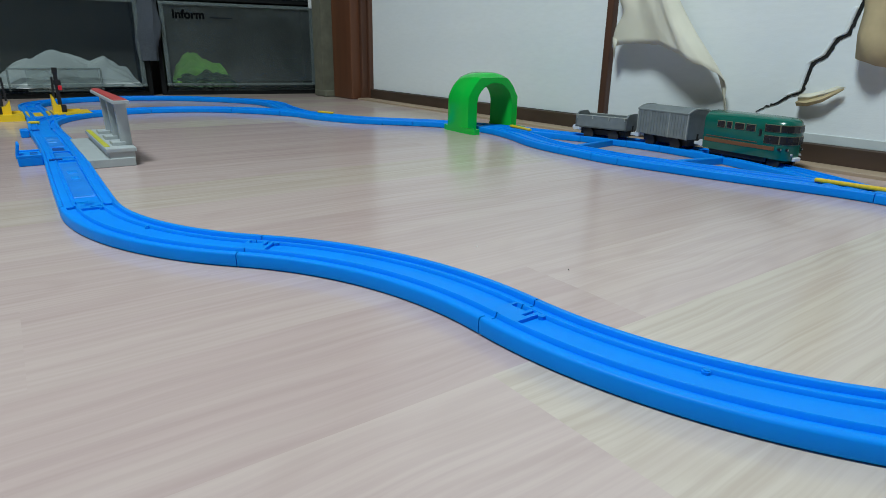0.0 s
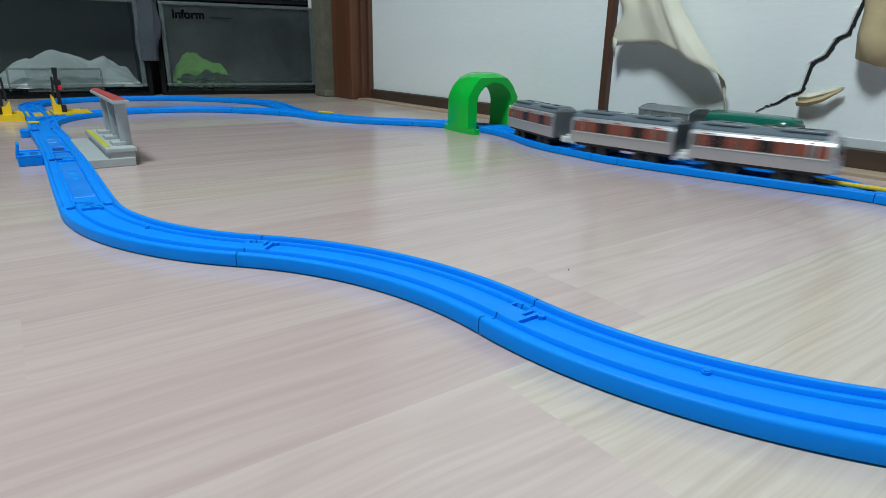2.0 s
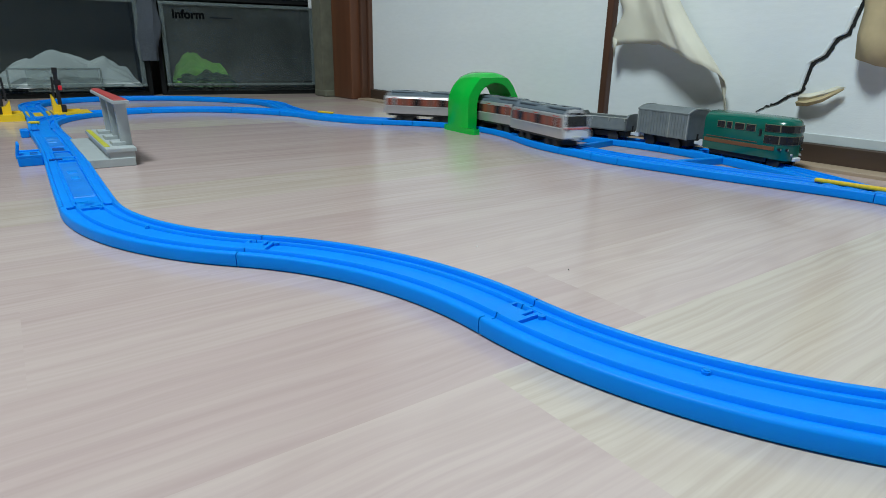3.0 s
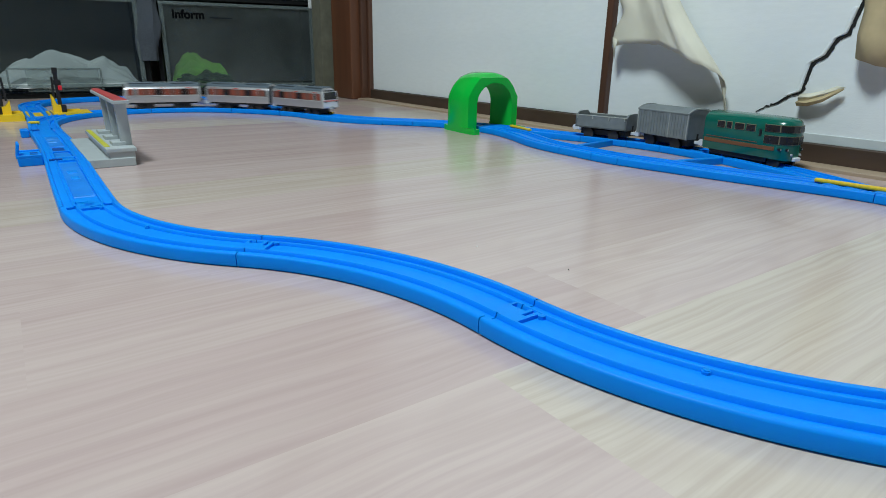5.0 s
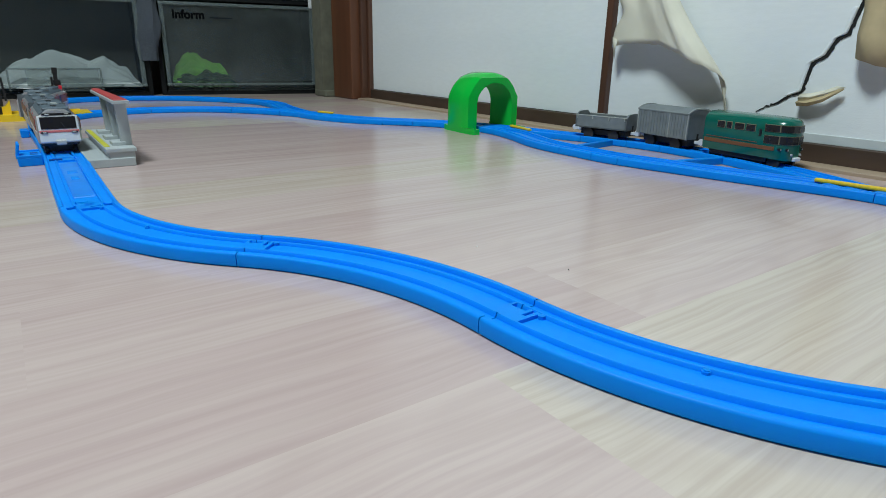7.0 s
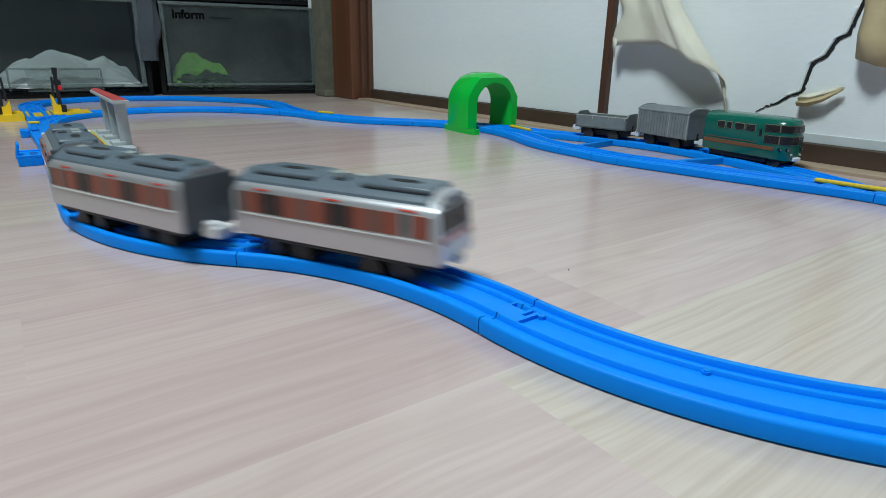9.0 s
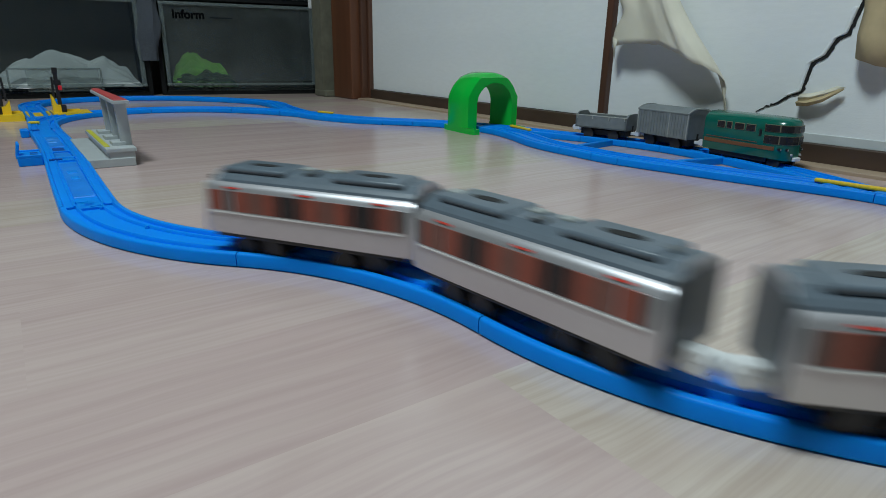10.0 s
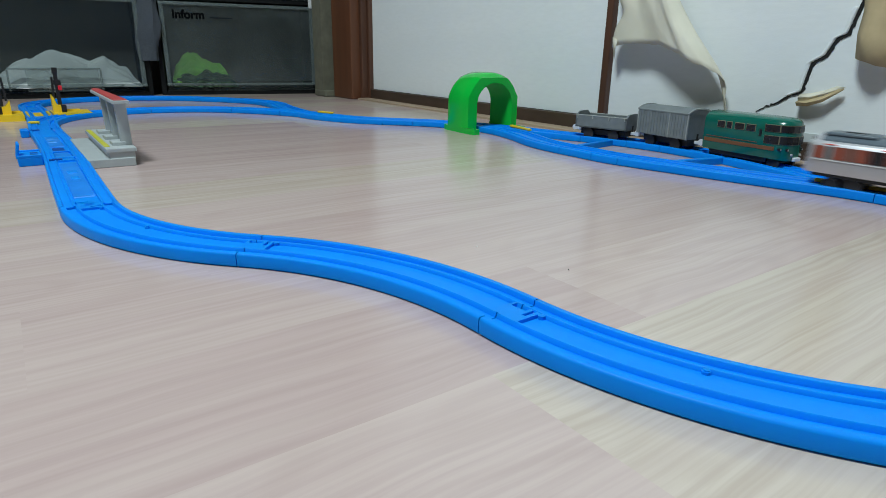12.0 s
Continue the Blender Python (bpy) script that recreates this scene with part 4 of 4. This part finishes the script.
def open_wagon():
    c = empty("open_wagon", pose(0.2180, 0.8192, -0.0001, 0, 0, -41.5))
    L, W, z0, z1 = 0.0740, 0.036, 0.0205, 0.0362
    t = 0.0022
    h = L / 2
    part("wagon_floor", one_box(0, 0, z0 + 0.001, L, W, 0.002, 0.0003), M_WAGON, c)
    for s in (-1, 1):
        side = part("side_board", one_box(0, s * (W / 2 - t / 2), (z0 + z1) / 2, L, t, z1 - z0, 0.0004), M_WAGON, c)
        part("top_edge", one_box(0, s * (W / 2 - t / 2), z1 + 0.0003, L, t + 0.0006, 0.0012, 0.0003), M_WAGON_EDGE, side, "pale edge")
        for x in (-0.034, -0.012, 0.012, 0.034):
            part("stake", one_box(x, s * (W / 2 + 0.0003), z1 - 0.002, 0.0014, 0.0012, 0.004, 0.0002), M_WAGON_EDGE, side)
        bm = prism(bmesh.new(), [(-W / 2, z0), (W / 2, z0), (W / 2, z1), (W * 0.30, z1 + 0.0048), (-W * 0.30, z1 + 0.0048), (-W / 2, z1)], "X", s * (h - t) - 0.0002, s * h)
        part("end_board", bm, M_WAGON, c)
        hook(c, s * h, s)
    part("underframe", one_box(0, 0, 0.0150, L - 0.010, 0.021, 0.0075, 0.001), M_UNDER, c)
    for x in (-0.018, 0.018):
        wheels(c, x, 0.0128, 0.0074, 0.0124)
    tagged(c, "grey plastic open toy wagon with low sides", "toy wagon", "parked toy train")


def box_wagon():
    c = empty("box_wagon", pose(0.2824, 0.7539, -0.0001, 0, 0, -61.5))
    L, W, z0, z1, zt = 0.077, 0.038, 0.0201, 0.0492, 0.0558
    h = L / 2
    outl = [(W / 2, z0), (W / 2, z1), (-W / 2, z1), (-W / 2, z0)]
    part("body", prism(bmesh.new(), outl, "X", -h, h), M_WAGON, c)
    roof = [(W / 2 + 0.001, z1 - 0.0002), (W / 2 + 0.001, z1 + 0.0012)] + [((W / 2 - 0.001) * math.cos(radians(a)), z1 + 0.001 + (zt - z1 - 0.001) * math.sin(radians(a))) for a in range(20, 161, 14)] + [(-W / 2 - 0.001, z1 + 0.0012), (-W / 2 - 0.001, z1 - 0.0002)]
    rf = part("roof", prism(bmesh.new(), roof, "X", -h - 0.001, h + 0.001), M_WAGON, c, smooth=True)
    for s in (-1, 1):
        part("roof_edge", prism(bmesh.new(), [(a * 1.012, b + 0.0006) for a, b in roof[1:-1]] + [(a * 0.97, b - 0.0010) for a, b in roof[1:-1]][::-1], "X", s * (h + 0.0006) - 0.0008, s * (h + 0.0006) + 0.0008), M_WAGON_EDGE, rf)
        for x in np.linspace(-h + 0.0025, h - 0.0025, 17):
            part("plank", one_box(float(x), s * (W / 2 + 0.0002), (z0 + z1) / 2, 0.0041, 0.0009, z1 - z0 - 0.0012, 0.0002, segments=1), M_WAGON, c)
        part("door_post", one_box(0.012, s * (W / 2 + 0.0009), (z0 + z1) / 2, 0.0012, 0.0010, z1 - z0), M_WAGON_EDGE, c)
        for y in (-1, 1):
            part("corner_post", one_box(s * (h + 0.0002), y * (W / 2 - 0.0005), (z0 + z1) / 2, 0.0016, 0.0022, z1 - z0 + 0.0004, 0.0003), M_WAGON_EDGE, c)
        hook(c, s * h, s)
    part("underframe", one_box(0, 0, 0.0155, L - 0.008, 0.021, 0.0085, 0.001), M_UNDER, c)
    for x in (-0.020, 0.020):
        wheels(c, x, 0.0128, 0.0074, 0.0124)
    tagged(c, "grey plastic toy box wagon with planked sides", "toy wagon", "parked toy train")


def green_loco():
    """Dark green rounded express car with two rows of front windows."""
    c = empty("green_train_car", pose(0.3390, 0.6615, -0.0001, 0, 0, -62.5))
    L, W = 0.1016, 0.0386
    h, w = L / 2, W / 2
    plan = [(0.0, 0.0, 0.0), (0.30, 0.0013, 0.0082), (0.50, 0.0042, 0.0131), (0.70, 0.0095, 0.0171), (0.85, 0.0165, 0.0188), (1.0, 0.0255, 0.0193)]  # share of the way round, distance behind the tip, half width

    def sec(half, z0, zt):
        rad = min(0.0105, half * 0.62)
        pts = [(half * 0.94, z0), (half, z0 + 0.006), (half * 0.99, 0.0440)]
        for k in range(1, 9):
            q = radians(90 * k / 9)
            pts.append((half * 0.99 - rad * (1 - math.cos(q)), 0.0440 + (zt - 0.0440) * math.sin(q)))
        pts.append((0, zt + 0.0004))
        return pts + [(-p, q) for p, q in reversed(pts[:-1])]
    rings = []
    for x, half, z0, zt in ((-h, w * 0.97, 0.0150, 0.0552), (-h + 0.002, w, 0.0145, 0.0562), (0.0, w, 0.0145, 0.0562), (h - 0.0255, w, 0.0145, 0.0562), (h - 0.0165, 0.0188, 0.0142, 0.0560), (h - 0.0095, 0.0171, 0.0138, 0.0556),
                            (h - 0.0055, 0.0146, 0.0134, 0.0549), (h - 0.0026, 0.0108, 0.0132, 0.0538), (h - 0.0008, 0.0064, 0.0134, 0.0520), (h, 0.0026, 0.0145, 0.0490)):
        rings.append([(x - 0.0016 * max(0, z - 0.036) / 0.02, y, z) for y, z in sec(half, z0, zt)])
    part("body", loft(bmesh.new(), rings), M_LOCO, c, "glossy dark green rounded body", smooth=True)

    def nose(a, z, off=0.0):
        """A point on the nose: a from -1 (one side) over 0 (front) to 1."""
        t = abs(a)
        f = lambda q, k: float(np.interp(q, [p[0] for p in plan], [p[k] for p in plan]))
        x, y = h - f(t, 1), f(t, 2)
        e = 0.04
        tx, ty = -(f(min(1, t + e), 1) - f(max(0, t - e), 1)), f(min(1, t + e), 2) - f(max(0, t - e), 2)
        n = Vector((ty, -tx)).normalized()
        return Vector((x + n.x * off - 0.0016 * max(0, z - 0.036) / 0.02, math.copysign(y + n.y * off, a), z))

    def wrap(nm, a0, a1, za, zb, off, m, label=""):
        """A thin band laid round the nose."""
        bm = bmesh.new()
        rows = []
        for k in range(13):
            a = a0 + (a1 - a0) * k / 12
            rows.append([bm.verts.new(nose(a, za, off)), bm.verts.new(nose(a, zb, off)), bm.verts.new(nose(a, zb, -0.002)), bm.verts.new(nose(a, za, -0.002))])
        for r0, r1 in zip(rows, rows[1:]):
            for i in range(4):
                bm.faces.new((r0[i], r0[(i + 1) % 4], r1[(i + 1) % 4], r1[i]))
        bm.faces.new(rows[0])
        bm.faces.new(rows[-1][::-1])
        bmesh.ops.recalc_face_normals(bm, faces=bm.faces)
        return part(nm, bm, m, c, label)
    for s in (-1, 1):
        for x0, x1 in ((-0.0333, -0.0235), (-0.0214, -0.0150), (-0.0112, 0.0004), (0.0028, 0.0138)):
            fr = part("window_frame", one_box((x0 + x1) / 2, s * w * 0.995, 0.0434, x1 - x0 + 0.0006, 0.0010, 0.0074, 0.0003, segments=1), M_GOLD, c)
            part("window", one_box((x0 + x1) / 2, s * (w + 0.0002), 0.0434, x1 - x0 - 0.0006, 0.0010, 0.0062, 0.0002, segments=1), M_DARKWIN, fr)
        part("door_handle", one_box(0.0202, s * (w + 0.0001), 0.0396, 0.0030, 0.0010, 0.0074, 0.0003, segments=1), M_BLACK, c)
        part("bronze_band", one_box(-0.0116, s * (w + 0.0001), 0.0249, 0.0738, 0.0008, 0.0040, 0.0002, segments=1), M_LOCO_BAND, c, "bronze stripe")
        wrap("bronze_band", s * 0.78, s * 1.0, 0.0230, 0.0270, 0.0005, M_LOCO_BAND, "bronze stripe")
        part("gold_line", one_box(-0.0140, s * (w + 0.0001), 0.0293, 0.0648, 0.0008, 0.0007), M_LOCO_BAND, c)
        for za, zb in ((0.0300, 0.0377), (0.0422, 0.0487)):
            for a0, a1 in ((0.02, 0.69), (0.71, 1.0)):
                wrap("window_frame", s * max(0, a0 - 0.008), s * min(1, a1 + 0.008), za - 0.0004, zb + 0.0004, 0.0003, M_GOLD)
                wrap("front_window", s * (a0 + 0.004), s * (a1 - 0.006), za, zb, 0.0006, M_DARKWIN)
        for a in (0.42, 0.64):
            q = nose(s * a, 0.0246, 0.0002)
            bez = part("lamp_bezel", cyl(bmesh.new(), q.x - 0.0006, q.y, 0.0246, 0.0016, 0.0030, "X", 14), M_BLACK, c)
            part("headlight", cyl(bmesh.new(), q.x + 0.0006, q.y, 0.0246, 0.0008, 0.0014, "X", 12), M_LAMPGLASS, bez)
        q = nose(s * 0.25, 0.0195, 0.0)
        part("step_lamp", cyl(bmesh.new(), q.x, q.y, 0.0195, 0.0012, 0.0030, "X", 12), M_LAMPGLASS, c)
    part("buffer", one_box(h - 0.001, 0, 0.0150, 0.008, 0.010, 0.004, 0.001), M_WHITE, c, "white front coupler")
    part("skirt", one_box(-0.007, 0, 0.0122, L - 0.03, 0.032, 0.006, 0.001), M_UNDER, c)
    for x in (-0.036, -0.018, 0.018, 0.036):
        wheels(c, x, 0.0125, 0.0066, 0.0096)
    tagged(c, "glossy dark green rounded toy express car with bronze stripe", "toy train", "parked toy train")


# ---- drawers and cloth at the far wall
def mound(name, material, parent_m, size, outline, label, category, seed, layers=0.0, crease=0.26):
    """A soft heap: its skyline follows an outline of (share of length, share of height), with creases and folded layers."""
    sx, sy, sz = size
    nx, ny = 90, 60
    xs, hs = [p[0] for p in outline], [p[1] for p in outline]
    bm = bmesh.new()
    vs = []
    for j in range(ny + 1):
        row = []
        for i in range(nx + 1):
            a, b = i / nx, j / ny
            top = sz * float(np.interp(a, xs, hs))
            edge = min(1, a * 14, (1 - a) * 14)
            rise = min(1.0, b / 0.62)
            rise = rise ** 0.8 + layers * math.sin(rise * 15 + 2.5 * noise.noise((a * 2.2, 0.3, seed)))
            z = top * rise * (1.0 - max(0, b - 0.75) * 0.8)
            z += 0.10 * sz * noise.noise((a * 5, b * 3, seed)) * rise + 0.035 * sz * noise.noise((a * 17, b * 9, seed + 2))
            # draped creases: sharp valleys between soft rolls
            wv = 0.9 * noise.noise((a * 3.1, b * 1.7, seed + 9))
            cr = abs(math.sin(3.2 * math.pi * (b * 1.5 + 0.35 * wv + 0.5 * a))) * (0.4 + 0.6 * abs(noise.noise((a * 6, b * 2, seed + 12))) * 2)
            z += sz * crease * (cr - 0.5) * edge * (0.3 + 0.7 * min(1, b * 3))
            y = (b - 0.5) * sy - crease * 0.06 * cr * (1 - b) + 0.010 * noise.noise((a * 4, b * 2, seed + 5)) * (1 - b)
            row.append(bm.verts.new(((a - 0.5) * sx, y, max(0.0006, z * (0.4 + 0.6 * edge)))))
        vs.append(row)
    for r0, r1 in zip(vs, vs[1:]):
        for i in range(nx):
            bm.faces.new((r0[i], r0[i + 1], r1[i + 1], r1[i]))
    border = [v for v in vs[0]] + [r[-1] for r in vs[1:]] + vs[-1][-2::-1] + [r[0] for r in vs[-2:0:-1]]
    foot = [bm.verts.new((v.co.x, v.co.y, 0)) for v in border]
    n = len(border)
    for i in range(n):
        bm.faces.new((border[i], foot[i], foot[(i + 1) % n], border[(i + 1) % n]))
    bm.faces.new(foot)
    bmesh.ops.recalc_face_normals(bm, faces=bm.faces)
    ob = to_ob(name, bm, material, smooth=True)
    ob.matrix_world = parent_m
    return tagged(ob, label, category)


def drawer_unit(name, m, width, label, clear):
    """A black storage frame with two see-through drawers; front at y = 0, facing -y."""
    c = empty(name, m)
    D = 0.24
    T = 0.47
    for x in (-0.006, width + 0.006):
        part("side_panel", one_box(x, D / 2, T / 2, 0.012, D, T, 0.002), M_UNIT, c)
    part("back_panel", one_box(width / 2, D - 0.004, T / 2, width, 0.006, T), M_UNIT, c)
    for z in (0.005, 0.226, T - 0.004):
        part("shelf", one_box(width / 2, D / 2, z, width, D, 0.009, 0.001), M_UNIT, c)
    for z0 in (0.012, 0.234):
        z1 = z0 + 0.204
        dr = part("drawer_tray", one_box(width / 2, D / 2, z0 + 0.003, width - 0.012, D - 0.02, 0.004), M_UNIT_IN, c)
        part("drawer_front", one_box(width / 2, -0.004, (z0 + z1) / 2 + 0.006, width - 0.024, 0.003, z1 - z0 - 0.028), clear, dr, "smoky see-through front")
        for sx in (0.008, width - 0.008):
            part("rim", one_box(sx, -0.006, (z0 + z1) / 2 + 0.006, 0.010, 0.010, z1 - z0 - 0.010, 0.002), M_RIM, dr)
        part("rim", one_box(width / 2, -0.006, z1 - 0.003, width - 0.004, 0.010, 0.008, 0.002), M_RIM, dr)
        part("rim", one_box(width / 2, -0.008, z0 + 0.014, width - 0.004, 0.012, 0.007, 0.002), M_RIM, dr)
        part("lower_lip", one_box(width / 2, 0.001, z0 + 0.004, width - 0.010, 0.008, 0.014, 0.002), clear, dr)
    return tagged(c, label, "drawer unit")


def printed_text(parent, text, x, z, size, y):
    cu = bpy.data.curves.new("drawer_print", "FONT")
    cu.body, cu.size, cu.extrude, cu.offset = text, size, 0.0003, 0.0010
    tmp = bpy.data.objects.new("drawer_print", cu)
    scene.collection.objects.link(tmp)
    me = bpy.data.meshes.new_from_object(tmp.evaluated_get(bpy.context.evaluated_depsgraph_get()))
    bpy.data.objects.remove(tmp)
    me.materials.clear()
    me.materials.append(M_INK)
    ob = new("printed_word", me)
    ob.parent = parent
    ob.matrix_basis = pose(x, y, z, 90, 0, 0)
    ob["label"] = "dark printed word"
    return ob


def storage():
    a = Vector((-0.690, 1.522, 0))
    right_m = pose(a.x, a.y, 0, 0, 0, 23)
    d = drawer_unit("drawer_unit", right_m, 0.370, "black drawer unit with smoky see-through drawers holding green cloth", M_FRONT_SHEEN)
    printed_text(d, "Inform", 0.030, 0.180, 0.027, -0.0062)
    part("printed_bar", one_box(0.142, -0.0060, 0.183, 0.052, 0.0008, 0.0028), M_UNIT_IN, d)
    mound("lime_cloth", M_LIME, right_m @ pose(0.085, 0.044, 0.030), (0.140, 0.055, 0.070), [(0, 0.30), (0.16, 0.62), (0.30, 1.0), (0.45, 0.92), (0.75, 0.60), (1, 0.30)], "crumpled lime green cloth inside the drawer", "cloth", 4.0)
    mound("dark_cloth", M_DARK_CLOTH, right_m @ pose(0.092, 0.011, 0.019), (0.150, 0.020, 0.042), [(0, 0.45), (0.15, 0.8), (0.35, 0.62), (0.5, 0.9), (0.7, 0.7), (0.9, 0.75), (1, 0.3)], "dark green cloth under the lime cloth in the drawer", "cloth", 14.0)
    left_m = pose(-1.043, 1.256, 0, 0, 0, 35.8)
    lu = drawer_unit("drawer_unit", left_m, 0.398, "black drawer unit with smoky see-through drawers holding white towels", M_FRONT)
    # moulded grip low on the front: a thin clear plate with a rolled rim and a finger hole
    grip = part("grip_plate", one_box(0.226, -0.0085, 0.0385, 0.140, 0.002, 0.048, 0.0006), M_GRIP, lu, "clear moulded grip plate")
    part("grip_rim", one_box(0.212, -0.0098, 0.0635, 0.178, 0.005, 0.0040, 0.0018), M_RIM, grip)
    for x in (0.1235, 0.300):
        part("grip_rim", one_box(x, -0.0098, 0.0400, 0.0040, 0.005, 0.046, 0.0018), M_RIM, grip)
    mound("towels", M_TOWEL, left_m @ pose(0.230, 0.050, 0.022), (0.318, 0.085, 0.064), [(0, 0.24), (0.05, 0.30), (0.20, 0.58), (0.30, 0.86), (0.36, 0.95), (0.46, 0.94), (0.60, 0.78), (0.71, 0.88), (0.785, 0.98), (0.81, 0.84), (0.90, 0.55), (1, 0.32)], "folded white towels inside the drawer", "towel", 8.0, 0.12, 0.34)
    # grey knit garment hanging out between the two units
    bm = bmesh.new()
    rows = []
    for k in range(13):
        t = k / 12
        z = 0.262 - 0.180 * t
        wd = 0.010 + 0.008 * math.sin(t * 3) + 0.009 * t
        rows.append([(wd * math.cos(2 * math.pi * i / 16) * (1 + 0.55 * noise.noise((i * 0.8, t * 2.5, 2))) + 0.004 * math.sin(t * 5) - 0.006 * t, 0.012 * math.sin(2 * math.pi * i / 16) * (1 + 0.4 * noise.noise((i * 0.8, t * 4, 6))), z) for i in range(16)])
    loft(bm, rows)
    g = to_ob("knit_garment", bm, M_DENIM, smooth=True)
    g.matrix_world = pose(-0.700, 1.492, 0, 0, 0, 30)
    tagged(g, "grey knit garment hanging between the drawer units", "garment")
    bm = one_box(0, 0, 0, 0.12, 0.03, 0.006, 0.002)
    pp = to_ob("paper_sheet", bm, M_WHITE)
    pp.matrix_world = right_m @ pose(0.255, 0.02, 0.226)
    tagged(pp, "white paper edge on top of the drawer", "paper")
    tg = to_ob("white_tag", one_box(0, 0, 0, 0.012, 0.006, 0.03, 0.002), M_WHITE)
    tg.matrix_world = right_m @ pose(0.362, -0.010, 0.228)
    tagged(tg, "small white tag hanging at the drawer's corner", "tag")


# ---- floor boards, each a piece of its own
def floor_boards(base):
    W, L = 0.0810, 0.909
    inv = base.matrix_world.inverted()
    known = {0: 0.131, -1: 0.2245, -2: -0.011}
    meshes = {}
    rnd = random.Random(7)
    i0, i1 = math.floor((U0 + 0.149) / W), math.ceil((U1 + 0.149) / W)
    for i in range(i0, i1):
        u = -0.149 + i * W
        off = known.get(i, rnd.uniform(0, L))
        k0 = math.floor((V0 - off) / L)
        v = off + k0 * L
        while v < V1 - 0.02:
            a, b = max(v, V0), min(v + L, V1 - 0.02)
            if b - a > 0.03:
                pale = (i == 0 and a > 0.1) or (i not in known and rnd.random() < 0.3)
                key = (round(b - a, 3), pale)
                if key not in meshes:
                    bm = one_box(0, 0, -0.00125, b - a, W, 0.0025)
                    me = bpy.data.meshes.new("plank")
                    bm.to_mesh(me)
                    bm.free()
                    me.materials.append(M_FLOOR_PALE if pale else M_FLOOR)
                    meshes[key] = me
                ob = new("plank", meshes[key])
                ob.parent = base
                ob.matrix_parent_inverse = Matrix.Identity(4)
                ob.matrix_basis = inv @ room_pose(u + W / 2, (a + b) / 2, 0, 90)
            v += L


# ---- motion
def travel(t):
    """Distance of the train's nose along the loop, in metres from the foot of the straight."""
    keys_t = [0.0, 0.8, 1.5, 2.0, 2.8, 4.8, 5.6, 6.5, 7.2, 9.0, 9.5, 10.0, 10.5, 11.0, 11.3, 12.0]
    keys_s = [0.919, 1.137, 1.324, 1.458, 1.673, 2.198, 2.411, 2.660, 2.846, 3.338, 3.471, 3.602, 3.736, 3.873, 3.957, 4.111]
    return float(np.interp(t, keys_t, keys_s))


def car_pose(s):
    a, b = on_loop(s - 0.031), on_loop(s + 0.031)
    m = (a + b) / 2
    return pose(m.x, m.y, 0, 0, 0, math.degrees(math.atan2(b.y - a.y, b.x - a.x)))


def motions():
    for k, car in enumerate(CARS):
        rows = []
        for i in range(121):
            t = i / 10
            sm = sum(travel(min(12, max(0, t + d))) for d in (-0.3, -0.15, 0, 0.15, 0.3)) / 5 if 0.3 < t < 11.7 else travel(t)
            rows.append((t, car_pose(sm - CAR_L / 2 - CAR_BACK[k])))
        walk(car, rows)


base_floor = floor()
walls_and_ceiling()
sliding_door(-1.327, -0.598, V1, "white paper sliding door with dark brown frame", "door_1")
door2 = sliding_door(-0.6115, 0.42, V1 + 0.001, "white paper sliding door, its paper torn and hanging", "door_2")
torn_paper(door2, -0.6115)
sliding_door(0.405, 1.25, V1 + 0.003, "white paper sliding door with dark brown frame", "door_3")
pendant_lamp()
track()
tunnel()
platform()
crossing()
open_wagon()
box_wagon()
green_loco()
CARS = [commuter_car(1, "silver toy commuter car with black front window, leading the train"),
        commuter_car(0, "silver toy commuter car with orange doors, in mid train"),
        commuter_car(-1, "silver toy commuter car with black rear window, ending the train")]
storage()
for cx, cy in ((0.0705, 0.3135), (0.021, 0.352), (-0.124, 0.912)):
    crumb = to_ob("crumb", cyl(bmesh.new(), 0, 0, 0.0003, 0.00045, 0.0006, seg=7, r2=0.0003), M_UNDER if cx > 0.05 else M_WHITE)
    crumb.location = (cx, cy, 0)
    tagged(crumb, "tiny crumb lying on the floor", "crumb", "floor crumbs")
floor_boards(base_floor)
motions()
